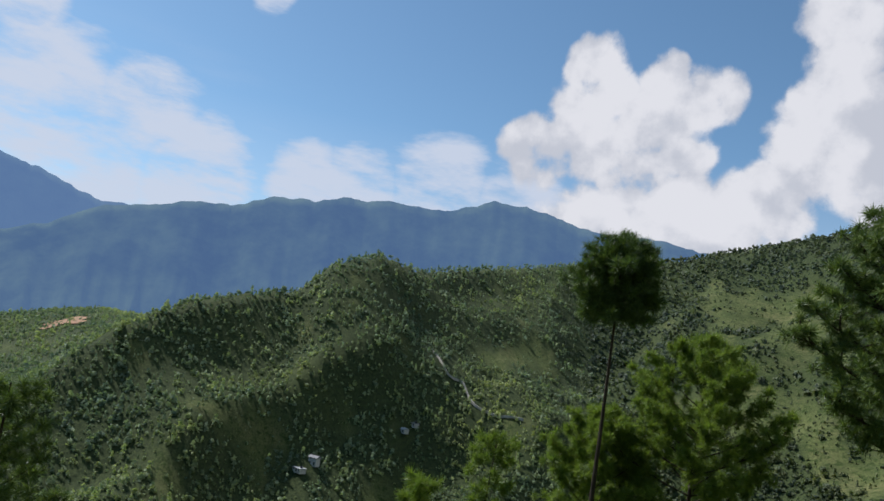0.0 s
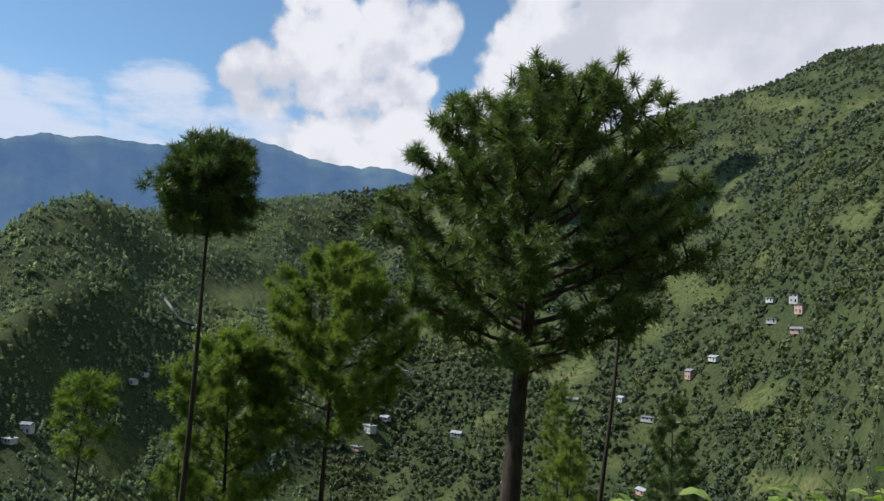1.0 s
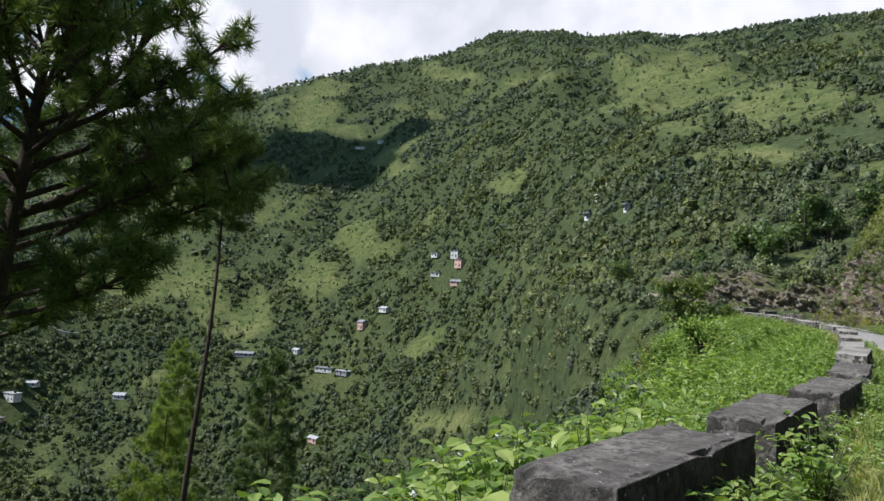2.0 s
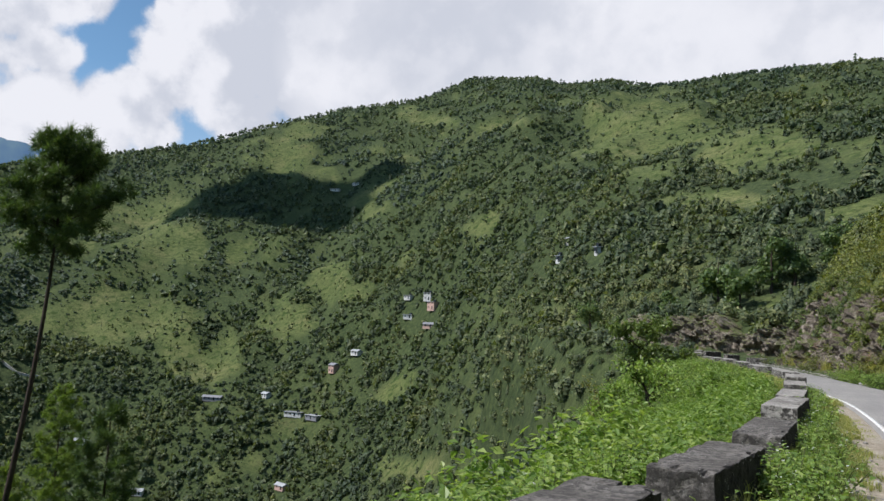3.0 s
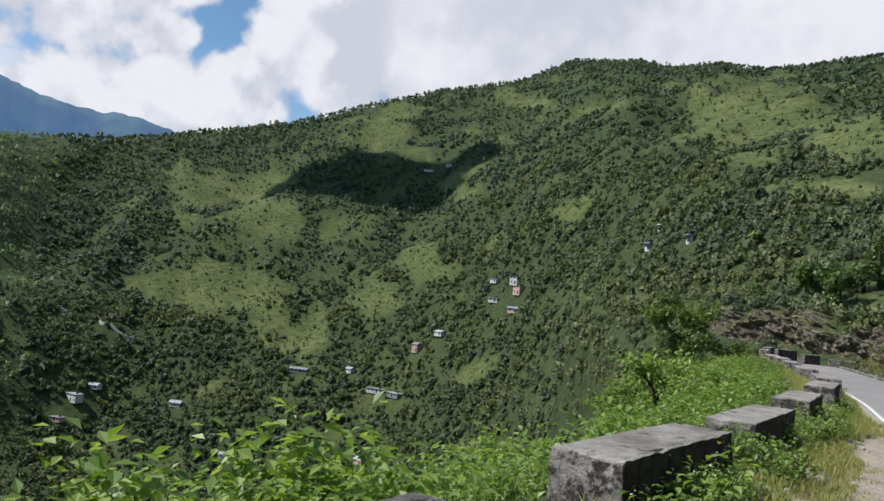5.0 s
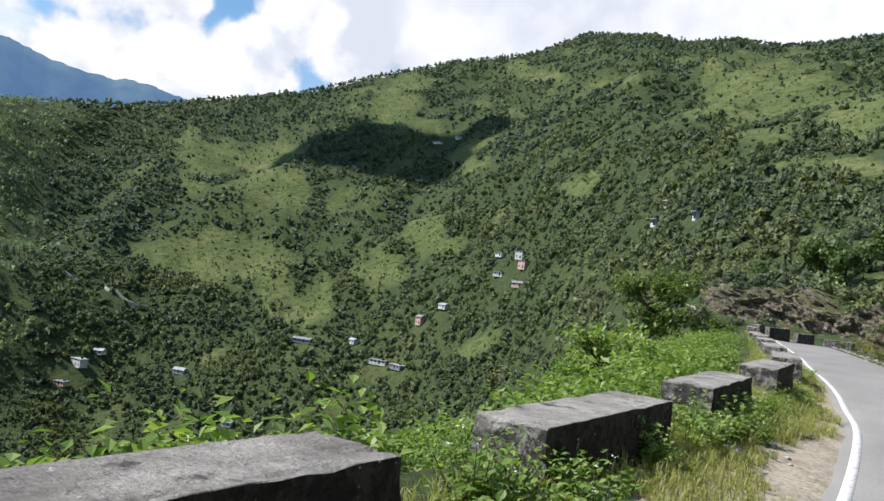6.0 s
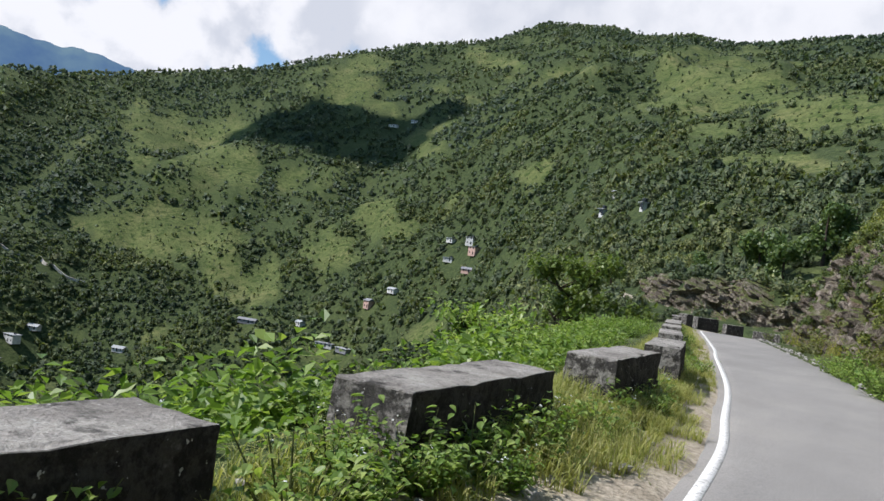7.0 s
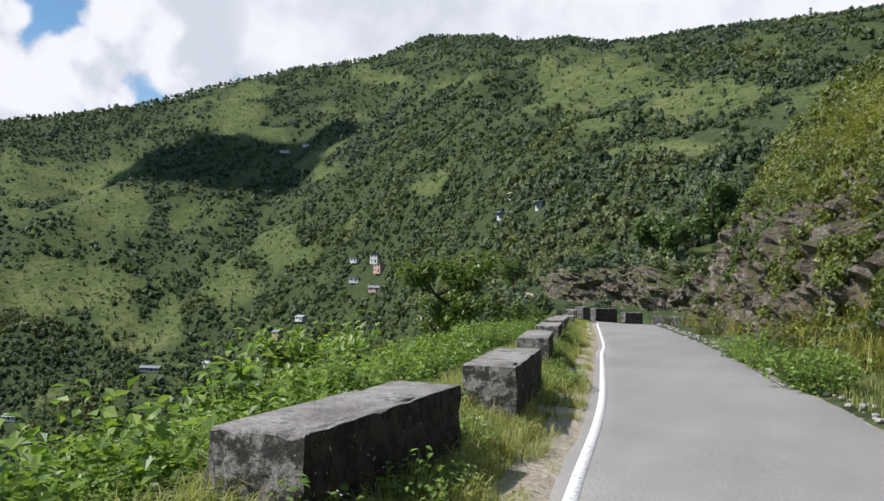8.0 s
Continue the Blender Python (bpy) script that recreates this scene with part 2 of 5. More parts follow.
def make_soil():
    m, N, L, b = material("gravelly_soil", 0.95, 0.2)
    n1 = noise_of(N, L, 1.3, 6, 0.65)
    n2 = noise_of(N, L, 22.0, 5, 0.7)
    col = ramp_of(N, L, n1, [(0.3, (0.30, 0.255, 0.190)), (0.55, (0.45, 0.395, 0.315)), (0.75, (0.27, 0.255, 0.130))])
    col = mix_of(N, L, 0.8, col, ramp_of(N, L, n2, [(0.32, (0.45, 0.43, 0.40)), (0.65, (1.35, 1.33, 1.30))]), "MULTIPLY")
    L.new(col, b.inputs["Base Color"])
    bump_of(N, L, b, n2, 0.9, 0.03)
    return m


def make_concrete(name="weathered_parapet_plaster", lo=0.22, hi=0.64, black=0.58):
    """Old plastered masonry: pale worn top, black lichen streaks, the road side's shade painted in near black."""
    m, N, L, b = material(name, 0.9, 0.25)
    n1 = noise_of(N, L, 2.6, 7, 0.68)
    n2 = noise_of(N, L, 17.0, 6, 0.72)
    n3 = noise_of(N, L, 60.0, 4, 0.7)
    st = noise_of(N, L, 5.0, 5, 0.65, dims=(1.0, 1.0, 0.22))
    col = ramp_of(N, L, n1, [(lo, (0.120, 0.108, 0.095)), ((lo + hi) / 2, (0.245, 0.225, 0.200)), (hi, (0.400, 0.375, 0.335))])
    col = mix_of(N, L, step_of(N, L, n2, black, black + 0.12), col, (0.085, 0.078, 0.070))
    col = mix_of(N, L, step_of(N, L, st, 0.55, 0.70), col, (0.060, 0.056, 0.050))
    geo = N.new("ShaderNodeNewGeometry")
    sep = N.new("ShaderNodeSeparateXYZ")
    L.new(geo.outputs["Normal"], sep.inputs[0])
    # road-facing side: its shade painted near black, along with some real lichen
    road_shade = N.new("ShaderNodeMath")
    road_shade.operation = "MULTIPLY"
    L.new(step_of(N, L, sep.outputs["X"], 0.45, 0.75), road_shade.inputs[0])
    L.new(step_of(N, L, n1, 0.80, 0.60), road_shade.inputs[1])
    col = mix_of(N, L, road_shade.outputs[0], col, (0.020, 0.018, 0.016))
    # patchy darker tone on all upright faces
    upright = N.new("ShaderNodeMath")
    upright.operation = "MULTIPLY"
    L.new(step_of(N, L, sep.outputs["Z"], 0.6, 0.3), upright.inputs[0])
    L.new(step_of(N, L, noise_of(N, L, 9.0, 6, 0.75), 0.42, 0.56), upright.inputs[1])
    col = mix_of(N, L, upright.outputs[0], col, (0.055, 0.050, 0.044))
    spot = noise_of(N, L, 30.0, 2, 0.5)
    col = mix_of(N, L, step_of(N, L, spot, 0.70, 0.74), col, (0.40, 0.39, 0.36))
    col = mix_of(N, L, 0.5, col, ramp_of(N, L, n3, [(0.3, (0.35, 0.35, 0.35)), (0.7, (1.45, 1.45, 1.45))]), "MULTIPLY")
    L.new(col, b.inputs["Base Color"])
    bump_of(N, L, b, n2, 1.0, 0.035)
    return m


def make_rock():
    m, N, L, b = material("fractured_hill_rock", 0.9, 0.25)
    n1 = noise_of(N, L, 0.55, 6, 0.65)
    n2 = noise_of(N, L, 5.0, 6, 0.7)
    n3 = noise_of(N, L, 1.5, 5, 0.65, dims=(1.7, 1.7, 0.8))
    col = ramp_of(N, L, n3, [(0.32, (0.045, 0.036, 0.028)), (0.50, (0.215, 0.178, 0.140)), (0.70, (0.420, 0.365, 0.300))])
    col = mix_of(N, L, step_of(N, L, n1, 0.58, 0.72), col, (0.270, 0.165, 0.105))
    col = mix_of(N, L, 0.75, col, ramp_of(N, L, n2, [(0.3, (0.35, 0.34, 0.33)), (0.68, (1.3, 1.28, 1.25))]), "MULTIPLY")
    geo = N.new("ShaderNodeNewGeometry")
    sep = N.new("ShaderNodeSeparateXYZ")
    L.new(geo.outputs["Normal"], sep.inputs[0])
    moss = N.new("ShaderNodeMath")
    moss.operation = "MULTIPLY"
    L.new(step_of(N, L, sep.outputs["Z"], 0.45, 0.8), moss.inputs[0])
    L.new(step_of(N, L, n1, 0.35, 0.55), moss.inputs[1])
    col = mix_of(N, L, moss.outputs[0], col, (0.105, 0.120, 0.035))
    L.new(col, b.inputs["Base Color"])
    bump_of(N, L, b, n2, 1.0, 0.25)
    return m


def make_bark():
    m, N, L, b = material("pine_bark", 0.95, 0.15)
    n = noise_of(N, L, 14.0, 5, 0.7, dims=(1, 1, 0.3))
    L.new(ramp_of(N, L, n, [(0.35, (0.030, 0.024, 0.019)), (0.65, (0.080, 0.060, 0.046))]), b.inputs["Base Color"])
    bump_of(N, L, b, n, 1.0, 0.02)
    return m


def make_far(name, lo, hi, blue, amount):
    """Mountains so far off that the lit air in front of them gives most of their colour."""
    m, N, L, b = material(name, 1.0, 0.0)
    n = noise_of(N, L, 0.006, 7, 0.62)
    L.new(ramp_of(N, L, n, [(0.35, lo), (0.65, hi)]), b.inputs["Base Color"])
    # haze mixed in as an even blue glow
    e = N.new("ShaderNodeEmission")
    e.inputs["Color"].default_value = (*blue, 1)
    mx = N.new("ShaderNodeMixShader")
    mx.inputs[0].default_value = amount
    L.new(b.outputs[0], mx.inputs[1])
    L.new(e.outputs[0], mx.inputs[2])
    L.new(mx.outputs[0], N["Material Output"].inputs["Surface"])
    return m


def plain(name, col, rough=0.85, var=0.35, scale=8.0):
    m, N, L, b = material(name, rough, 0.25)
    n = noise_of(N, L, scale, 5, 0.65)
    lo, hi = tuple(c * (1 - var) for c in col), tuple(min(1, c * (1 + var)) for c in col)
    L.new(ramp_of(N, L, n, [(0.3, lo), (0.7, hi)]), b.inputs["Base Color"])
    return m


GROUND, ASPHALT, PAINT, SOIL = make_ground(), make_asphalt(), make_paint(), make_soil()
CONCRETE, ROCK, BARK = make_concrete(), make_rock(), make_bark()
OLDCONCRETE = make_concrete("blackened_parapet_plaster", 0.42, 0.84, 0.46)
FAR_RIDGE = make_far("hazy_blue_ridge", (0.02, 0.04, 0.02), (0.17, 0.22, 0.09), (0.125, 0.225, 0.42), 0.62)
FAR_PEAK = make_far("hazy_pale_mountain", (0.03, 0.05, 0.03), (0.14, 0.18, 0.09), (0.150, 0.260, 0.47), 0.74)
NEEDLES = leaf_material("pine_needles", (0.040, 0.072, 0.024), (0.095, 0.150, 0.042), (0.215, 0.270, 0.075), 0.45, 0.28)
# blue raised in these greens as a touch of haze
WOODS = leaf_material("hillside_woods", (0.054, 0.084, 0.045), (0.100, 0.132, 0.068), (0.195, 0.212, 0.105), 0.7, 0.3, 0.11, 1.7)
# bluer than the nearer woods: distance haze put into the leaf colour
HAZEWOODS = leaf_material("hazed_far_woods", (0.054, 0.084, 0.058), (0.092, 0.128, 0.084), (0.158, 0.180, 0.110), 0.7, 0.3, 0.06, 0.7)
# paler and bluer still: haze over the backlit spur put into the leaf colour
HAZESPUR = leaf_material("hazed_spur_woods", (0.160, 0.220, 0.150), (0.230, 0.300, 0.200), (0.320, 0.375, 0.230), 0.8, 0.34, 0.06)
LEAVES = leaf_material("shrub_leaves", (0.090, 0.160, 0.032), (0.195, 0.295, 0.062), (0.380, 0.455, 0.130), 0.42, 0.45)
TREELEAVES = leaf_material("dark_tree_leaves", (0.060, 0.100, 0.028), (0.120, 0.175, 0.044), (0.230, 0.275, 0.085), 0.4, 0.35)
DRYLEAVES = leaf_material("olive_leaves", (0.072, 0.095, 0.026), (0.140, 0.165, 0.042), (0.250, 0.240, 0.072), 0.5, 0.35)
GRASS = leaf_material("verge_grass", (0.170, 0.205, 0.050), (0.300, 0.320, 0.095), (0.500, 0.460, 0.200), 0.6, 0.42)
DRYGRASS = leaf_material("long_bank_grass", (0.150, 0.165, 0.030), (0.290, 0.285, 0.060), (0.480, 0.420, 0.130), 0.6, 0.45)
BANKLEAVES = leaf_material("bank_bush_leaves", (0.066, 0.098, 0.028), (0.135, 0.168, 0.048), (0.245, 0.255, 0.080), 0.5, 0.34, 0.9, 9.0)
STEM = plain("green_brown_stems", (0.090, 0.105, 0.038), 0.8, 0.4, 20.0)
WHITEWASH = plain("whitewashed_wall", (0.54, 0.53, 0.50), 0.85, 0.25, 0.6)
PINKWALL = plain("faded_pink_wall", (0.50, 0.33, 0.27), 0.85, 0.12, 0.6)
TINROOF = plain("tin_roof_sheet", (0.34, 0.35, 0.35), 0.7, 0.15, 0.5)
SLATE = plain("grey_slate_roof", (0.22, 0.22, 0.23), 0.7, 0.25, 0.5)
DARKPANE = plain("dark_window_pane", (0.03, 0.035, 0.04), 0.2, 0.2, 1.0)
CLOUDWHITE = plain("cloud_vapour", (0.85, 0.86, 0.88), 1.0, 0.03, 0.01)
PALEROAD = plain("pale_dirt_road", (0.46, 0.42, 0.36), 0.95, 0.2, 0.4)
REDSOIL = plain("bare_red_earth", (0.36, 0.215, 0.13), 0.95, 0.2, 0.2)


# ---- mesh helpers ----
def link(name, verts, faces, mat, parent=None, smooth=False, label=""):
    me = bpy.data.meshes.new(name)
    me.from_pydata([tuple(v) for v in verts] if not isinstance(verts, np.ndarray) else verts.tolist(), [], faces if isinstance(faces, list) else faces.tolist())
    me.materials.append(mat)
    if smooth:
        me.polygons.foreach_set("use_smooth", [True] * len(me.polygons))
    me.update()
    ob = new(name, me)
    if parent is not None:
        ob.parent = parent
    if label:
        ob["label"] = label
    return ob


def part(name, bm, mat, parent, label=""):
    me = bpy.data.meshes.new(name)
    bm.to_mesh(me)
    bm.free()
    me.materials.append(mat)
    ob = new(name, me)
    if parent is not None:
        ob.parent = parent
    if label:
        ob["label"] = label
    return ob


def empty(name, x, y, z, turn=0.0):
    ob = new(name)
    ob.matrix_world = pose(x, y, z, 0, 0, turn)
    return ob


def soup(tv, tf, mats):
    """Many copies of one template: tv (n,3), tf (m,k), mats (c,3,4). Returns vertices and faces."""
    n = len(tv)
    v = np.einsum("cij,nj->cni", mats[:, :, :3], tv) + mats[:, None, :, 3]
    f = tf[None] + (np.arange(len(mats)) * n)[:, None, None]
    return v.reshape(-1, 3), f.reshape(-1, tf.shape[1])


def frames_of(pos, size, turn, tilt=None, tilt_dir=None, stretch=None):
    """Poses for soup(): place, size, turn about z, then tilt."""
    c = len(pos)
    m = np.zeros((c, 3, 4))
    ct, st = np.cos(turn), np.sin(turn)
    base = np.zeros((c, 3, 3))
    base[:, 0, 0], base[:, 0, 1], base[:, 1, 0], base[:, 1, 1], base[:, 2, 2] = ct, -st, st, ct, 1
    if tilt is not None:
        ax = np.stack([-np.sin(tilt_dir), np.cos(tilt_dir), np.zeros(c)], 1)
        k = np.zeros((c, 3, 3))
        k[:, 0, 1], k[:, 0, 2], k[:, 1, 0], k[:, 1, 2], k[:, 2, 0], k[:, 2, 1] = -ax[:, 2], ax[:, 1], ax[:, 2], -ax[:, 0], -ax[:, 1], ax[:, 0]
        rot = np.eye(3)[None] + np.sin(tilt)[:, None, None] * k + (1 - np.cos(tilt))[:, None, None] * (k @ k)
        base = rot @ base
    s = np.repeat(np.asarray(size, float).reshape(c, 1), 3, 1) if np.ndim(size) == 1 else np.asarray(size, float)
    if stretch is not None:
        s[:, 2] *= stretch
    m[:, :, :3] = base * s[:, None, :]
    m[:, :, 3] = pos
    return m


def icosphere(sub, rng, rough=0.25, squash=1.0):
    bm = bmesh.new()
    bmesh.ops.create_icosphere(bm, subdivisions=sub + 1, radius=1.0)
    v = np.array([x.co[:] for x in bm.verts])
    f = np.array([[q.index for q in p.verts] for p in bm.faces])
    bm.free()
    v *= (1 + rng.uniform(-rough, rough, len(v)))[:, None]
    v[:, 2] *= squash
    return v, f


# ---- the lie of the land ----
# road centre line: x, y, height of the surface
ROAD = [(13, -46, 1.1), (7.5, -22, 1.05), (4.2, -9, 0.96), (3.1, -2, 0.92), (2.55, 5, 0.88), (2.25, 10, 0.84), (1.95, 15.2, 0.78), (1.52, 20.6, 0.75),
        (0.9, 25.4, 0.75), (0.3, 28.2, 0.75), (-0.6, 32, 0.76), (-2.45, 38.6, 0.76), (-3.3, 41.8, 0.75), (-5.8, 50.2, 0.74), (-8.2, 58.5, 0.68), (-8.9, 63.5, 0.44),
        (-7.0, 67.2, 0.15), (-2, 68.4, -0.2), (6, 68, -0.4), (18, 66, -0.6), (40, 68, -0.8), (70, 78, -0.5), (120, 95, 0.0)]
HALF = 1.4
BACKROAD = [(70, 100, -0.6), (40, 93, -0.6), (15, 92, -0.4), (-8, 96, 0.2), (-24, 104, 0.9), (-34, 114, 1.8), (-44, 130, 2.5), (-53, 147, 3.1), (-64, 160, 3.0), (-74, 172, 2.4), (-80, 190, 1.6)]


def smooth_line(points, per=12):
    p = np.array(points, float)
    p = np.vstack([2 * p[0] - p[1], p, 2 * p[-1] - p[-2]])
    out = []
    for i in range(1, len(p) - 2):
        for t in np.linspace(0, 1, per, endpoint=False):
            a, b, c, d = p[i - 1], p[i], p[i + 1], p[i + 2]
            out.append(0.5 * ((2 * b) + (c - a) * t + (2 * a - 5 * b + 4 * c - d) * t * t + (3 * b - a - 3 * c + d) * t ** 3))
    out.append(p[-2])
    return np.array(out)


ROADLINE, BACKLINE = smooth_line(ROAD), smooth_line(BACKROAD)


def beside(line, x, y):
    """Signed distance to a line (left is positive) and the line's height there."""
    a, b = line[:-1, :2], line[1:, :2]
    d = b - a
    ll = (d ** 2).sum(1)
    off, z = np.empty(len(x)), np.empty(len(x))
    for i in range(0, len(x), 4000):
        px, py = x[i:i + 4000, None] - a[:, 0], y[i:i + 4000, None] - a[:, 1]
        t = np.clip((px * d[:, 0] + py * d[:, 1]) / ll, 0, 1)
        dx, dy = px - t * d[:, 0], py - t * d[:, 1]
        q = dx ** 2 + dy ** 2
        k = q.argmin(1)
        r = np.arange(len(k))
        side = np.sign(d[k, 0] * dy[r, k] - d[k, 1] * dx[r, k])
        off[i:i + 4000] = np.sqrt(q[r, k]) * np.where(side == 0, 1, side)
        z[i:i + 4000] = line[k, 2] + t[r, k] * (line[k + 1, 2] - line[k, 2])
    return off, z


CENTRE = (1.0, 12.0, 2.1)
AZ = [-180, -60, -10, 2, 8, 15, 18, 21.5, 24, 29, 32.5, 39.5, 45, 50.5, 56, 62, 68, 75, 80, 83, 86.6, 88.7, 91.5, 96.4, 101.5, 106, 112, 130, 180]
CREST_EL = [20.1, 20.1, 19, 18.9, 18.9, 18.4, 18.9, 18.6, 19.1, 19.1, 17.5, 16.1, 14.4, 12.4, 11.1, 9.6, 8.8, 7.5, 6.3, 7.1, 5.7, 3.2, 2.6, 1.2, -1.7, -5.9, -9.9, -11.9, 20.1]
CREST_R = [500, 600, 780, 840, 900, 940, 960, 1000, 1060, 1150, 1130, 1100, 1050, 1060, 1080, 1040, 960, 800, 680, 630, 600, 580, 560, 520, 490, 460, 440, 420, 500]
FOOT_R = [60, 60, 60, 62, 64, 70, 78, 92, 115, 170, 210, 270, 290, 295, 300, 300, 300, 300, 295, 290, 285, 280, 275, 265, 255, 245, 240, 240, 60]
FOOT_Z = [0, 0, -4, -7, -10, -14, -18, -24, -33, -58, -80, -112, -125, -135, -142, -148, -150, -155, -155, -155, -155, -155, -155, -155, -155, -155, -160, -160, 0]


def along(table, az):
    k = np.linspace(-180, 180, 1441)
    v = np.interp(k, AZ, table)
    w = np.hanning(9)
    v = np.convolve(np.pad(v, 4, mode="edge"), w / w.sum(), mode="valid")
    return np.interp(az, k, v)


def fractal(x, y, size, octaves=4):
    out = np.empty(len(x))
    for i, (a, b) in enumerate(zip(x / size, y / size)):
        out[i] = noise.fractal((a, b, 0.37), 1.0, 2.1, octaves)
    return out


def smax(a, b, k):
    h = np.clip(0.5 + 0.5 * (a - b) / k, 0, 1)
    return b + (a - b) * h + k * h * (1 - h)


def setback(y):
    """How far the foot of the cutting stands back from the asphalt."""
    return np.interp(y, [20, 30, 42, 60, 75], [1.5, 1.3, 0.9, 1.0, 1.6])


def land(x, y):
    """Height of the ground."""
    dx, dy = x - CENTRE[0], y - CENTRE[1]
    r = np.hypot(dx, dy)
    az = np.degrees(np.arctan2(-dx, dy))
    cr, cz = along(CREST_R, az), CENTRE[2] + along(CREST_R, az) * np.tan(np.radians(along(CREST_EL, az)))
    fr, fz = along(FOOT_R, az), along(FOOT_Z, az)
    u = (r - fr) / (cr - fr)
    rise = np.where(u > 0, np.sign(u) * np.abs(u) ** 1.12, 0.8 * u)
    over = np.clip((r - cr), 0, None)
    far = np.where(u < 1, fz + (cz - fz) * np.minimum(rise, 1), cz - 0.22 * over)
    # the terraced hill behind the end of the spur
    far = far + 165 * np.exp(-((x + 1000) / 330) ** 2 - ((y + 330) / 300) ** 2)
    swell = fractal(x, y, 190.0, 5)
    win = np.clip(u, 0, 1) * np.clip(1 - u, 0, 1) * 4
    fold = np.abs(fractal(x * 0.8 + y * 0.6, (y * 0.8 - x * 0.6) * 0.55, 150.0, 3))
    far = far + (swell * 24 + (0.25 - fold) * 42 + fractal(x + 900, y, 55.0, 3) * 6) * win * np.clip(r / 500, 0.1, 1)
    off, rz = beside(ROADLINE, x, y)
    o = np.clip(off - 3.0, 0, None)
    wob = fractal(x + 50, y + 20, 9.0, 3)
    slope = rz + np.interp(off, [1.5, 2.0, 2.7, 3.3], [0.0, 0.08, 0.2, 0.2]) - 0.45 * np.minimum(o, 2.0) - 0.80 * np.clip(o - 2.0, 0, None)
    slope = slope + wob * 0.8 * np.clip(o / 6, 0, 1)
    left = smax(slope, far, 14.0 * np.clip(o / 60, 0.001, 1))
    left = np.where(o < 12, slope, left)
    # cut and hillside above the road
    d = np.clip(-off - HALF - setback(y) - 0.35, 0, None)
    cut = np.interp(d, [0, 0.25, 0.6, 1.3, 2.7, 4.4, 7.7, 15, 45, 120, 400], [0, 0.0, 0.2, 1.7, 4.6, 7.4, 11.3, 18, 42, 80, 150])
    right = rz + cut + wob * 1.4 * np.clip((d - 1) / 4, 0, 1)
    z = np.where(off > 0, left, right)
    z = np.where(np.abs(off) < HALF + 0.15, rz - 0.05, z)
    # the bench of the road on the other side of the gully
    bo, bz = beside(BACKLINE, x, y)
    near = (np.abs(bo) < 40) & (y > 80)
    bench = np.where(bo < 0, bz + np.interp(-bo, [0, 2.6, 5, 7, 10], [0, 0, 0.8, 4.2, 7.0]), bz - 0.55 * np.clip(bo - 2.6, 0, None))
    w = np.clip(1 - (np.abs(bo) - 5) / 14, 0, 1)
    w = w * w * (3 - 2 * w)
    return np.where(near & (off > 0), z * (1 - w) + bench * w, z)


# grassy openings among the woods: azimuth, elevation, widths
MEADOWS = [(42.7, 12.8, 2.7, 1.9), (53.5, 7.4, 2.4, 1.1), (51.5, 5.7, 2.8, 1.6), (53.4, -0.6, 3.7, 1.9), (49.5, -2.9, 3.2, 1.6), (42.9, -0.1, 2.0, 1.7), (15.6, 15.2, 4.8, 2.4),
           (7.8, 13.9, 3.7, 1.3), (45.9, 5.5, 1.8, 1.1), (37.5, 9.2, 1.7, 0.8), (32.3, 16.1, 1.8, 0.5), (26.8, 15.7, 2.0, 0.6), (11.9, 10.7, 2.7, 0.7), (23.8, 1.3, 1.8, 1.1),
           (34.8, -5.1, 2.5, 1.3), (28.8, 8.3, 1.7, 0.9), (56.9, 4.7, 1.2, 0.6), (39.0, 3.1, 1.1, 1.3), (93.0, -4.8, 2.2, 0.9), (89.5, -6.5, 2.8, 1.4), (84.4, -5.8, 1.5, 0.6),
           (72.8, 1.3, 1.8, 0.8), (56.2, 6.6, 1.8, 1.7), (79.9, -10.1, 1.2, 1.2), (71.2, 1.8, 2.0, 0.7), (32.5, -10.6, 2.5, 0.7), (2, 9, 4, 1.2)]


def meadow(x, y, z):
    """How open the ground is: 0 woods, 1 grass."""
    dx, dy, dz = x - CENTRE[0], y - CENTRE[1], z - CENTRE[2]
    az, el = np.degrees(np.arctan2(-dx, dy)), np.degrees(np.arctan2(dz, np.hypot(dx, dy)))
    rag = fractal(x + 210, y - 90, 24.0, 4)
    az = az + 2.4 * fractal(x - 400, y + 300, 110.0, 3)
    el = el + 1.0 * fractal(x + 700, y + 100, 110.0, 3)
    best = np.full(len(x), -1.0)
    for a, e, wa, we in MEADOWS:
        best = np.maximum(best, 1.0 - ((az - a) / wa) ** 2 - ((el - e) / we) ** 2)
    open_ = np.clip((best + 1.4 * rag + 0.5) * 1.2, 0, 1) * 0.85
    return np.maximum(open_, fractal(x, y, 75.0, 4) * 0.6 - 0.16)


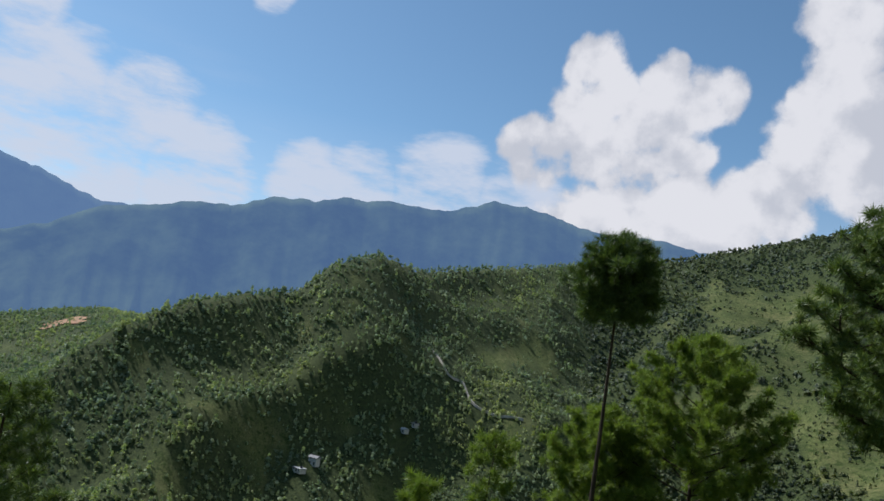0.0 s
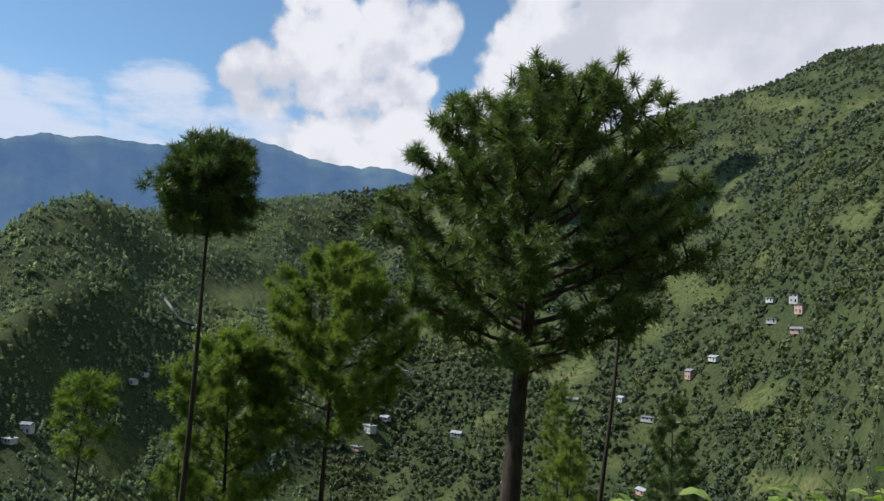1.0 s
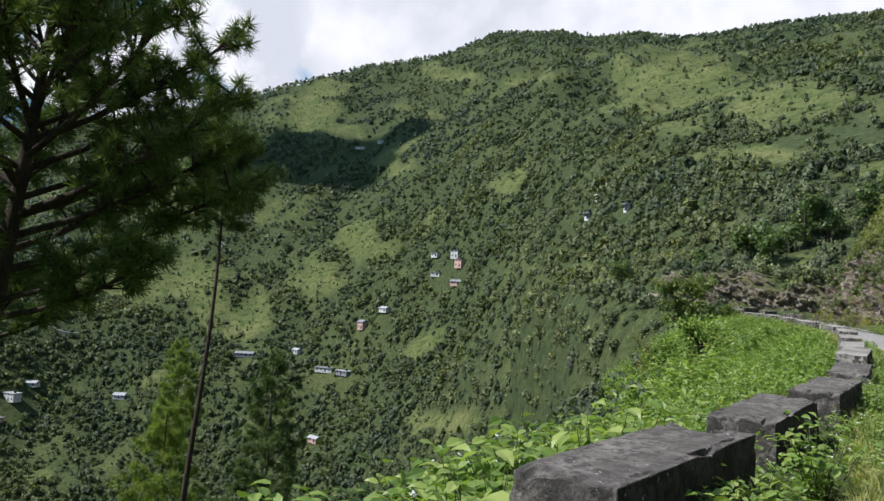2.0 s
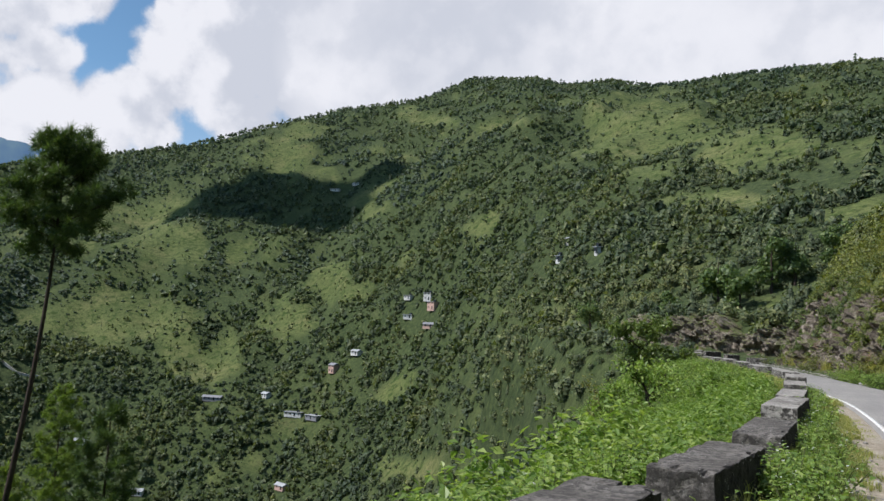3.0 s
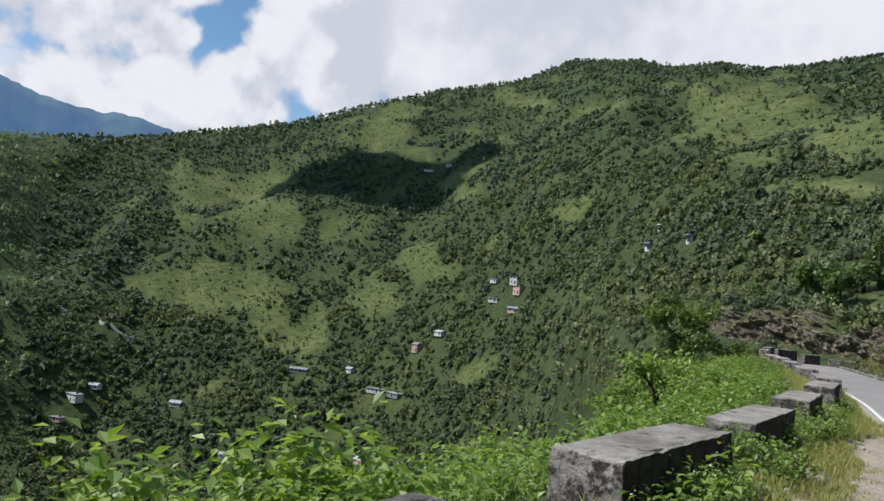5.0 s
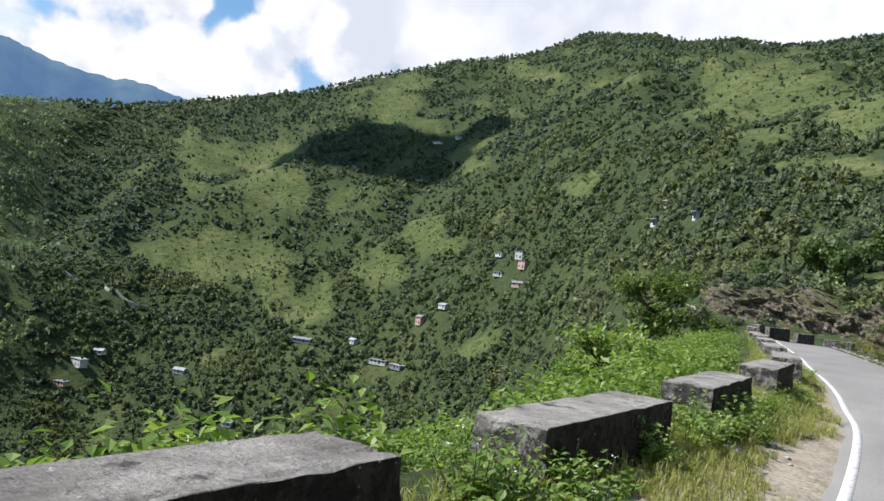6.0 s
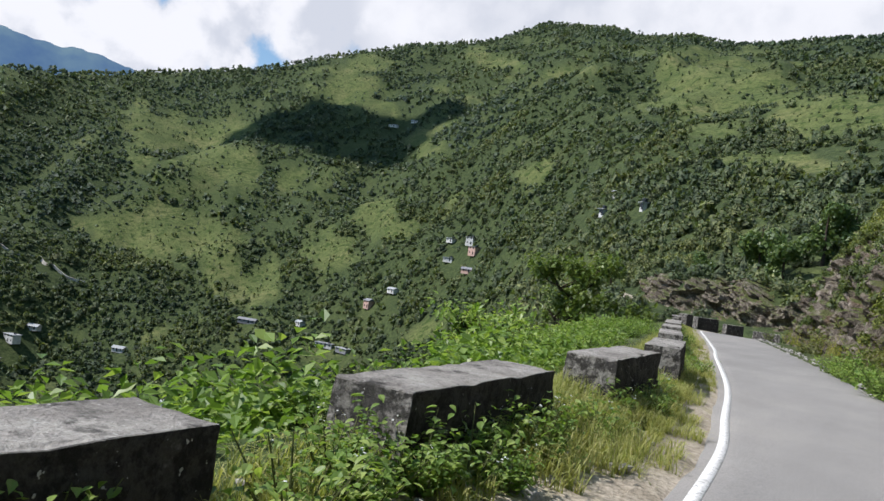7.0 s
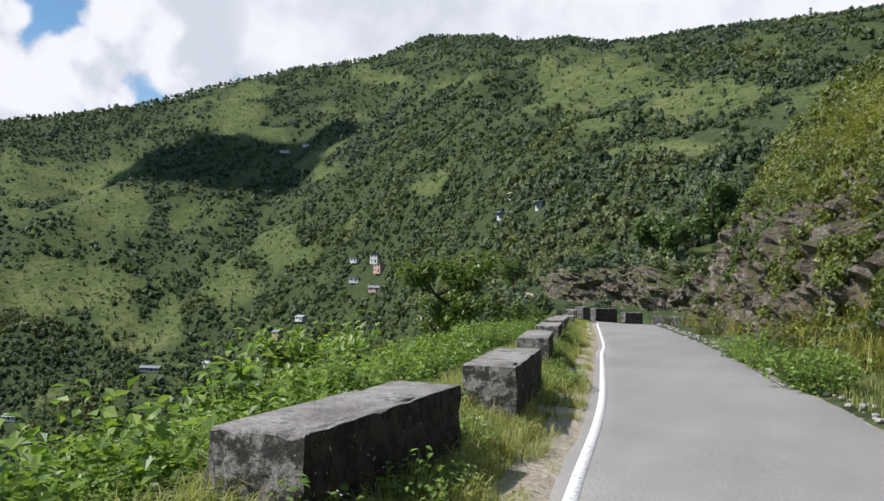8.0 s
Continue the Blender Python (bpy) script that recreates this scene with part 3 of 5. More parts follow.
# ---- ground ----
def make_ground_sheet():
    rad = [0.0]
    r = 1.2
    while r < 4300:
        rad.append(r)
        r *= 1.028
    rad = np.array(rad[1:])
    az = np.concatenate([np.arange(-12, 116, 0.48), np.arange(116, 348, 2.0)])
    A, R = np.meshgrid(np.radians(az), rad)
    x, y = (CENTRE[0] - R * np.sin(A)).ravel(), (CENTRE[1] + R * np.cos(A)).ravel()
    z = land(x, y)
    n, m = len(rad), len(az)
    z0 = land(np.array([CENTRE[0]]), np.array([CENTRE[1]]))
    verts = np.vstack([np.stack([x, y, z], 1), [[CENTRE[0], CENTRE[1], z0[0]]]])
    i, j = np.meshgrid(np.arange(n - 1), np.arange(m), indexing="ij")
    k = (j + 1) % m
    faces = np.stack([i * m + j, i * m + k, (i + 1) * m + k, (i + 1) * m + j], -1).reshape(-1, 4).tolist()
    faces += [[n * m, (q + 1) % m, q] for q in range(m)]
    ob = link("ground", verts, faces, GROUND, smooth=True)
    ob.data.flip_normals()
    cover = np.clip(meadow(verts[:, 0], verts[:, 1], verts[:, 2]) * 1.8 - 0.10, 0, 1)
    near = np.hypot(verts[:, 0] - CENTRE[0], verts[:, 1] - CENTRE[1]) < 70
    cover = np.where(near, np.maximum(cover, 0.35), cover)
    at = ob.data.attributes.new("cover", "FLOAT", "POINT")
    at.data.foreach_set("value", cover.astype(np.float32))
    tagged(ob, "green terraced mountain slopes falling to a deep valley", "ground", kind="structure")
    return ob


ground = make_ground_sheet()


def ribbon(name, line, offs, lift, mat, crown=0.0, wobble=0.0, seed=1, label="", category="road"):
    """A strip along a line between offsets (left is positive), with thickness at its sides."""
    rng = np.random.RandomState(seed)
    d = np.gradient(line[:, :2], axis=0)
    d /= np.linalg.norm(d, axis=1)[:, None]
    left = np.stack([-d[:, 1], d[:, 0]], 1)
    offs = np.array(offs, float)
    verts, k = [], len(offs)
    for p, nrm in zip(line, left):
        e = np.array([noise.noise((p[0] * 1.3, p[1] * 1.3, seed + 5.0 * q)) for q in range(k)]) * wobble * 1.6
        for q, o in enumerate(offs + e):
            zz = p[2] + (lift[q] if isinstance(lift, list) else lift) + crown * (1 - (o / max(abs(offs[0]), abs(offs[-1]))) ** 2)
            if q in (0, k - 1):
                zz -= (0.10 if q else 0.02) if wobble else 0.01
            verts.append((p[0] + nrm[0] * o, p[1] + nrm[1] * o, zz))
    faces = [[a * k + b, a * k + b + 1, (a + 1) * k + b + 1, (a + 1) * k + b] for a in range(len(line) - 1) for b in range(k - 1)]
    ob = link(name, verts, faces, mat, smooth=True)
    ob.data.flip_normals()
    return tagged(ob, label, category, kind="structure")


FINE = smooth_line(ROAD, 40)
road = ribbon("road", FINE, [-1.52, -1.40, -0.9, 0, 0.9, 1.22, 1.30], 0.0, ASPHALT, 0.02, 0.035, 3, "narrow worn grey asphalt hill road", "road")
ribbon("edge_line", FINE[120:720], [1.06, 1.062, 1.148, 1.150], 0.014, PAINT, 0.0, 0.0, 4, "worn white painted edge line on the asphalt", "road marking")
ribbon("shoulder", FINE, [1.21, 1.32, 1.6, 2.0, 2.35, 2.6], [-0.01, 0.010, 0.03, 0.09, 0.15, 0.20], SOIL, 0.0, 0.05, 5, "gravelly dirt shoulder with thin dry grass", "verge")
ribbon("road_far_side", BACKLINE[57:98], [-2.2, -2.0, 0, 1.6, 1.9], 0.05, SOIL, 0.0, 0.05, 6, "pale road cut into the slope across the gully", "road")


# ---- distant mountains ----
def ridge_backdrop(name, dist, table, mat, label, seed):
    rng = np.random.RandomState(seed)
    a = np.linspace(table[0][0], table[-1][0], 420)
    el = np.interp(a, [t[0] for t in table], [t[1] for t in table])
    el = el + np.array([noise.fractal((q * 0.9, seed, 0), 0.9, 2.0, 5) for q in a]) * 0.16
    rows = []
    for u in np.linspace(0, 1, 26):
        back = (u ** 0.9) * 900
        for q, e in zip(a, el):
            r = dist - 900 + back
            top = dist * math.tan(radians(e))
            z = -300 + (top + 300) * u ** 1.25
            spur = noise.ridged_multi_fractal((q * 0.22, u * 0.5, seed), 0.9, 2.0, 4, 1.0, 2.0)
            z += (spur - 1.0) * 130 * u * (1 - u) * 2
            v = heading(q, 0) * r
            rows.append((CENTRE[0] + v.x, CENTRE[1] + v.y, CENTRE[2] + z))
    m = len(a)
    for q in range(m):
        v = heading(a[q], 0) * (dist + 500)
        rows.append((CENTRE[0] + v.x, CENTRE[1] + v.y, -300))
    faces = [[i * m + j, i * m + j + 1, (i + 1) * m + j + 1, (i + 1) * m + j] for i in range(26) for j in range(m - 1)]
    ob = link(name, rows, faces, mat, smooth=True)
    return tagged(ob, label, "mountain", kind="structure")


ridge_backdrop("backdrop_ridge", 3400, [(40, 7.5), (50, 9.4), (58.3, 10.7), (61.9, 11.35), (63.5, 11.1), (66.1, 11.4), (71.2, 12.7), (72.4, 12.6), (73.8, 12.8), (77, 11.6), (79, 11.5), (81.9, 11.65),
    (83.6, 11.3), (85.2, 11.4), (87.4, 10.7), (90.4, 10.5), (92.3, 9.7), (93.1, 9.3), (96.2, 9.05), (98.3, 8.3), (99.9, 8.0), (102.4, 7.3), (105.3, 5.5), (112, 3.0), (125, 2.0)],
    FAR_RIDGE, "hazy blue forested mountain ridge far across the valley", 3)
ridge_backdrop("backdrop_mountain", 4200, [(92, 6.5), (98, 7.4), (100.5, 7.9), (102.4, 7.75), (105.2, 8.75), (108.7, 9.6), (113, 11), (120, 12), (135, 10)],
    FAR_PEAK, "hazy pale blue mountain shoulder at the valley's end", 8)


# ---- parapet blocks ----
def block_mesh(seed, length, width, height, worn):
    """An upright masonry block: slightly battered sides, chipped arrises, rough faces."""
    rng = np.random.RandomState(seed)
    bm = bmesh.new()
    nx, ny, nz = 5, max(8, int(length / 0.11)), 7
    bmesh.ops.create_cube(bm, size=1.0)
    bmesh.ops.bevel(bm, geom=bm.edges[:], offset=0.014, segments=2, affect="EDGES", profile=0.6)
    bmesh.ops.subdivide_edges(bm, edges=[e for e in bm.edges if e.calc_length() > 0.5], cuts=17, use_grid_fill=True)
    s = seed * 3.7
    for v in bm.verts:
        v.co.x *= width * (1.0 + 0.10 * (0.5 - v.co.z))
        v.co.y *= length * (1.0 + 0.03 * (0.5 - v.co.z))
        v.co.z = (v.co.z - 0.5) * height
        p = v.co
        edge = max(abs(p.x) / (width / 2), abs(p.y) / (length / 2))
        rough = noise.fractal((p.x * 6 + s, p.y * 6, p.z * 6), 0.9, 2.1, 4) * 0.012
        chip = (max(0.0, noise.noise((p.x * 11 + s, p.y * 11, p.z * 11 + 3)) - 0.1) * 0.07 + max(0.0, noise.noise((p.x * 3 + s, p.y * 3, 7.0)) - 0.25) * 0.09) * worn
        if p.z > -0.08 and edge > 0.8:
            p.z -= chip
            p.x *= 1 - chip * 0.9
            p.y *= 1 - chip * 0.25
        v.co += Vector((rough, rough * 0.8, rough * 0.7 if p.z < -0.05 else rough * 0.45))
    bmesh.ops.recalc_face_normals(bm, faces=bm.faces)
    return bm


def parapet(seed, near, far, top, width=0.46, height=0.95, worn=0.6, label="weathered grey masonry parapet block beside the road"):
    n, f = Vector((*near, top)), Vector((*far, top))
    bm = block_mesh(seed, (f - n).length, width, height, worn)
    c = (n + f) / 2
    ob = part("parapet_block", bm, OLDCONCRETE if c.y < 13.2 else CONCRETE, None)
    ob.matrix_world = pose(c.x, c.y, c.z, 0, 0, math.degrees(math.atan2(-(f.x - n.x), f.y - n.y)))
    return tagged(ob, label, "parapet block", group="parapet along the road")


BLOCKS = [((-1.12, 0.95), (-0.88, 3.0), 1.55, 0.46, 0.7), ((-1.02, 4.15), (-0.80, 5.75), 1.51, 0.48, 1.0), ((-0.86, 6.95), (-0.76, 8.5), 1.40, 0.47, 1.3),
          ((-0.66, 9.45), (-0.56, 11.1), 1.35, 0.46, 1.2), ((-0.56, 12.25), (-0.60, 14.1), 1.31, 0.46, 0.9), ((-0.72, 15.5), (-0.74, 17.55), 1.355, 0.46, 0.6),
          ((-0.93, 18.95), (-1.05, 21.05), 1.29, 0.46, 0.35), ((-1.14, 22.25), (-1.36, 24.27), 1.31, 0.46, 0.5), ((-1.44, 25.65), (-1.68, 27.57), 1.345, 0.46, 0.6),
          ((-1.89, 29.04), (-2.45, 31.15), 1.34, 0.46, 0.5), ((-3.15, 33.4), (-3.85, 35.6), 1.33, 0.44, 0.4), ((-4.45, 37.6), (-5.05, 39.6), 1.33, 0.46, 0.4),
          ((-5.6, 41.4), (-6.2, 43.4), 1.33, 0.46, 0.5), ((-6.9, 45.6), (-7.5, 47.6), 1.27, 0.46, 0.5), ((-8.3, 50.6), (-8.9, 52.6), 1.18, 0.46, 0.4), ((-10.1, 56.6), (-10.7, 58.6), 1.30, 0.46, 0.4), ((-11.3, 61.6), (-11.5, 63.5), 1.38, 0.46, 0.4),
          ((-11.6, 65.3), (-10.7, 66.5), 1.27, 0.46, 0.4), ((-10.3, 67.0), (-9.5, 67.8), 1.07, 0.46, 0.4), ((-8.95, 68.5), (-7.5, 68.9), 0.88, 0.46, 0.4), ((-7.1, 69.0), (-5.9, 69.2), 0.56, 0.46, 0.4), ((-4.8, 69.9), (-3.2, 70.1), 0.5, 0.46, 0.4)]
for i, (a, b, top, w, worn) in enumerate(BLOCKS):
    parapet(11 + i, a, b, top, w, 0.95, worn)


# ---- woods on the slopes ----
def crown_of(seed, count, lobes):
    """A leafy crown of unit radius: leaf sprays set over several lobes, mostly facing outwards."""
    g = np.random.RandomState(seed)
    side = 0.86 * math.sqrt(12.0 / (0.43 * count))
    V, F, W = [], [], []
    heart = [(g.uniform(-0.42, 0.42), g.uniform(-0.42, 0.42), g.uniform(0.55, 1.25), g.uniform(0.45, 0.75)) for _ in range(lobes)]
    for i in range(count):
        cx, cy, cz, r = heart[i % lobes]
        while True:
            d = Vector((g.normal(), g.normal(), g.normal() + 0.25))
            if d.length > 0.2 and d.normalized().z > -0.75:
                break
        d.normalize()
        p = Vector((cx, cy, cz)) + d * r * g.uniform(0.75, 1.12)
        n = (d * 0.9 + Vector((g.normal(), g.normal(), g.normal())) * 0.5).normalized()
        a = n.orthogonal().normalized()
        a.rotate(Matrix.Rotation(g.uniform(0, 6.28), 3, n))
        b = n.cross(a)
        s = side * g.uniform(0.6, 1.25) * 0.58
        k = len(V)
        for w in (0, 2.09, 4.19):
            q = s * g.uniform(0.7, 1.3)
            V.append(tuple(p + (a * math.cos(w) + b * math.sin(w)) * q - d * 0.12 * s))
            W.append(tuple((d * 0.7 + n * 0.45 + Vector((0, 0, 0.25))).normalized()))
        F.append([k, k + 1, k + 2])
    return np.array(V), np.array(F), np.array(W)


def spire_of(seed, count):
    """A narrow conifer of about unit radius, made of sloping sprays."""
    g = np.random.RandomState(seed)
    V, F, W = [], [], []
    for i in range(count):
        h = (i + g.uniform(0, 1)) / count
        w = 0.75 * (1 - h) ** 0.8 + 0.12
        a = g.uniform(0, 6.28)
        o = Vector((math.cos(a), math.sin(a), 0))
        t = Vector((-o.y, o.x, 0))
        z = 0.35 + 2.1 * h
        sp = 0.5 * (24.0 / count) ** 0.5
        k = len(V)
        V += [tuple(o * 0.05 + Vector((0, 0, z + 0.35))), tuple(o * w + t * sp * g.uniform(0.6, 1.2) + Vector((0, 0, z - 0.2))), tuple(o * w * g.uniform(0.7, 1.1) - t * sp + Vector((0, 0, z - 0.15)))]
        F.append([k, k + 1, k + 2] if (V[k + 1][0] * V[k + 2][1] - V[k + 1][1] * V[k + 2][0]) > 0 else [k, k + 2, k + 1])
        W += [tuple((o + Vector((0, 0, 0.55))).normalized())] * 3
    return np.array(V), np.array(F), np.array(W)


# clearings that keep the village houses and tracks in the camera's view: x, y, radius
CLEARINGS = [(-251, 393, 7), (-221, 372, 8), (-242, 380, 8), (-234, 385, 7), (-217, 361, 7), (-270, 367, 8), (-283, 364, 7), (-321, 348, 7), (-292, 340, 10), (-275, 337, 10), (-350, 332, 8), (-406, 286, 8),
         (-449, 245, 10), (-452, 256, 8), (-445, 233, 8), (-97.5, 253, 4), (-78, 233, 4), (-428, 108, 7), (-485, 99, 7), (-441, 33, 8), (-446, 41, 7), (-505, 646, 16), (-338, 274, 6), (-260, 297, 6), (-500, 282, 7), (-488, 284, 7), (-545, 142, 7), (-528, 160, 7), (-558, 132, 6)]
# reach of the band, trees tried, crown radii, sprays to a crown, lobes
BANDS = [(7, 26, 1500, 0.3, 0.7, 150, 6), (26, 80, 6500, 0.4, 0.95, 90, 6), (80, 170, 6500, 0.5, 1.7, 190, 8), (170, 330, 17000, 0.7, 2.3, 52, 5), (330, 620, 50000, 0.7, 2.6, 22, 3), (620, 1260, 120000, 0.8, 2.7, 11, 2)]


def woods():
    rng = np.random.RandomState(21)
    for lo, hi, n, smin, smax_, count, lobes in BANDS:
        a = np.radians(rng.uniform(-13, 114, n))
        r = np.sqrt(rng.uniform(lo ** 2, hi ** 2, n))
        x, y = CENTRE[0] - r * np.sin(a), CENTRE[1] + r * np.cos(a)
        az = np.degrees(a)
        off, _ = beside(ROADLINE, x, y)
        bo, _ = beside(BACKLINE, x, y)
        crest = along(CREST_R, az)
        hill = np.exp(-((x + 1000) / 330) ** 2 - ((y + 330) / 300) ** 2) > 0.12
        keep = (off > 7.5) & ((r > 26) | (y > 9)) & ((np.abs(bo + 0.5) > 3.4) | (y < 80)) & ((r < crest + 25) | hill)
        keep &= ~((bo < -2) & (bo > -5.5) & (y > 80) & (rng.uniform(0, 1, n) < 0.45))
        x, y, r, az, off, crest = x[keep], y[keep], r[keep], az[keep], off[keep], crest[keep]
        z = land(x, y)
        open_ = meadow(x, y, z)
        # no trees at these spots or just in front of them, towards the camera
        clear = np.zeros(len(x), bool)
        for hx, hy, hw in CLEARINGS:
            d = np.array((CENTRE[0] - hx, CENTRE[1] - hy)) / math.hypot(CENTRE[0] - hx, CENTRE[1] - hy)
            t = np.clip((x - hx) * d[0] + (y - hy) * d[1], 0, 9)
            clear |= np.hypot(x - hx - d[0] * t, y - hy - d[1] * t) < hw * 0.55
        patch = fractal(x + 333, y + 77, 30.0, 3)
        high = np.clip((np.degrees(np.arctan2(z - CENTRE[2], r)) - 6) / 8, 0, 1) * (az < 66)
        p = np.clip(0.92 - 0.42 * high - np.clip(open_, 0, 1) * 1.25 + patch * 0.75, 0.15, 1.0) + np.clip((-30 - z) / 60, 0, 0.35)
        p = np.where(open_ > 0.42, np.minimum(p, 0.13 + 0.40 * (patch > 0.15)), p)
        p = np.where(r < 170, np.maximum(p, 0.75), p)
        p = np.where(np.abs(r - crest) < 25, np.maximum(p, 0.6), p)
        k = (rng.uniform(0, 1, len(x)) < p) & ~clear
        x, y, z, r, az, off, open_ = x[k], y[k], z[k], r[k], az[k], off[k], open_[k]
        m = len(x)
        size = (smin + (smax_ - smin) * rng.uniform(0, 1, m) ** 2.0) * np.where(open_ > 0.3, 0.6, 1.0) * np.where(rng.uniform(0, 1, m) < 0.05, 1.45, 1.0)
        size = size * np.where((az > 66) & (r > 300), 0.72, 1.0)
        size = np.where(off < 16, np.minimum(size, 0.9), size)
        tall = rng.uniform(0, 1, m) < np.where(az > 66, 0.55, np.where(open_ > 0.3, 0.3, 0.10))
        tall &= r > 100
        kinds = 7
        V, F, W = {0: [], 1: []}, {0: [], 1: []}, {0: [], 1: []}
        # trees on the spur take the haze-tinted leaf colour
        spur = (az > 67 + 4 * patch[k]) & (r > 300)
        for s in range(kinds * 4):
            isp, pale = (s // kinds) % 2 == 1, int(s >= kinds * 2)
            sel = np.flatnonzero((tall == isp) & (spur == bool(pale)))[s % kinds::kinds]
            if not len(sel):
                continue
            tv, tf, tn = spire_of(s + 5, max(9, int(count * 0.6))) if isp else crown_of(s + 5, count, lobes)
            fr = frames_of(np.stack([x[sel], y[sel], z[sel] - 0.35 * size[sel]], 1), size[sel], rng.uniform(0, 6.28, len(sel)))
            fr[:, :, 2] *= rng.uniform(0.75, 1.35, len(sel))[:, None]
            v, f = soup(tv, tf, fr)
            F[pale].append(f + sum(len(q) for q in V[pale]))
            V[pale].append(v)
            flat = fr.copy()
            flat[:, :, 3] = 0
            nn, _ = soup(tn, tf, flat)
            W[pale].append(nn / np.linalg.norm(nn, axis=1)[:, None])
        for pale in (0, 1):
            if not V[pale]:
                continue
            ob = link("hillside_trees", np.vstack(V[pale]), np.vstack(F[pale]), HAZESPUR if pale else HAZEWOODS if lo >= 620 else WOODS, smooth=True)
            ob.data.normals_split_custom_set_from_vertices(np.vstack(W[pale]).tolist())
            tagged(ob, "pine woods on the mountain spur, tinted pale blue-green for haze" if pale else "leafy olive-green bushes crowding the gully slope" if lo < 80 else "dense green trees and bushes scattered over the mountain slope",
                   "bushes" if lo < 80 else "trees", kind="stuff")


woods()


# ---- a drifting cloud above the slope, out of sight, whose shadow lies on it ----
def shadow_cloud():
    a = heading(42.8, 0) * 790
    px, py = CENTRE[0] + a.x, CENTRE[1] + a.y
    pz = float(land(np.array([px]), np.array([py]))[0])
    c = Vector((px, py, pz)) + heading(SUN_AZ, SUN_EL) * 1300
    rng = np.random.RandomState(4)
    V, F, k = [], [], 0
    for dx, dy, s in [(0, 0, 62), (55, 40, 50), (-62, -20, 56), (105, 88, 34), (-30, 45, 40), (-100, -62, 36), (30, -30, 46), (62, 0, 34)]:
        v, f = icosphere(2, rng, 0.10, 0.55)
        V.append(v * s + [c.x + dx, c.y + dy, c.z + rng.uniform(-10, 20)])
        F.append(f + k)
        k += len(v)
    ob = link("cloud", np.vstack(V), np.vstack(F), CLOUDWHITE, smooth=True)
    tagged(ob, "small white cumulus cloud drifting above the mountainside", "cloud", kind="structure")


shadow_cloud()


# ---- rock cuttings ----
def rock_face(name, line, start, stop, side, prof, mat, label, seed, amp):
    """A broken rock face beside a line; prof: distance out and height up, in steps."""
    seg = line[start:stop]
    d = np.gradient(seg[:, :2], axis=0)
    d /= np.linalg.norm(d, axis=1)[:, None]
    nrm = np.stack([-d[:, 1], d[:, 0]], 1) * side
    t = np.linspace(0, 1, 46)
    out = np.interp(t, np.linspace(0, 1, len(prof)), [p[0] for p in prof])
    up = np.interp(t, np.linspace(0, 1, len(prof)), [p[1] for p in prof])
    verts = []
    for p, q in zip(seg, nrm):
        back = float(setback(p[1])) if side < 0 and amp < 1 else 0.0
        hh = (0.95 if amp < 1 else 0.50) + 0.6 * noise.noise((p[0] * 0.16, p[1] * 0.16, seed))
        for o, u in zip(out, up):
            b = Vector((p[0] + q[0] * (o + back), p[1] + q[1] * (o + back), p[2] + u * hh))
            w = noise.noise_vector(b * (0.5 / amp)) * 0.35 * amp
            s = Vector(((b.x * 0.8 + b.z * 0.45), (b.y * 0.85 - b.z * 0.4), b.z * 0.8 + b.y * 0.35 - b.x * 0.2)) + w
            q1, q2 = s * (0.62 / amp) + Vector((seed, 0, 0)), s * (1.55 / amp)
            push = (noise.cell(q1) - 0.5) * 0.75 + (noise.cell(q2) - 0.5) * 0.42 + noise.fractal(b * (1.3 / amp), 0.8, 2.2, 5) * 0.5
            k = min(1.0, u / (0.5 * amp)) * amp
            verts.append((b.x - q[0] * push * k, b.y - q[1] * push * k, b.z + push * 0.25 * k))
    m = len(t)
    faces = [[i * m + j, i * m + j + 1, (i + 1) * m + j + 1, (i + 1) * m + j] for i in range(len(seg) - 1) for j in range(m - 1)]
    ob = link(name, verts, faces, mat)
    if side < 0:
        ob.data.flip_normals()
    return tagged(ob, label, "rock face", kind="structure")


DENSE = smooth_line(ROAD, 62)
lo, hi = int(np.argmin(np.abs(DENSE[:620, 1] - 8))), int(np.argmin(np.hypot(DENSE[:, 0] + 2, DENSE[:, 1] - 68.4)))
cutting = rock_face("rock_cutting", DENSE, lo, hi, -1, [(1.75, -0.3), (2.0, 0.5), (2.25, 1.4), (2.6, 2.4), (3.1, 3.3), (4.0, 4.2), (5.6, 5.0)], ROCK, "brown-grey fractured rock cutting above the road", 3.3, 0.5)
BDENSE = smooth_line(BACKROAD, 70)
rock_face("rock_cutting_far", BDENSE, 90, 372, -1, [(2.2, -0.3), (2.5, 1.5), (2.9, 3.2), (3.5, 4.8), (4.8, 6.0), (8.0, 6.6)], ROCK, "pale fractured rock cutting above the road across the gully", 7.1, 1.5)


# ---- pines ----
def tube(points, radii, sides=7):
    pts = [Vector(p) for p in points]
    V, F = [], []
    for i, p in enumerate(pts):
        d = (pts[min(i + 1, len(pts) - 1)] - pts[max(i - 1, 0)]).normalized()
        a = d.orthogonal().normalized()
        b = d.cross(a)
        for k in range(sides):
            w = 2 * math.pi * k / sides
            V.append(tuple(p + (a * math.cos(w) + b * math.sin(w)) * radii[i]))
    n = len(pts)
    for i in range(n - 1):
        for k in range(sides):
            F.append([i * sides + k, i * sides + (k + 1) % sides, (i + 1) * sides + (k + 1) % sides, (i + 1) * sides + k])
    return V, F


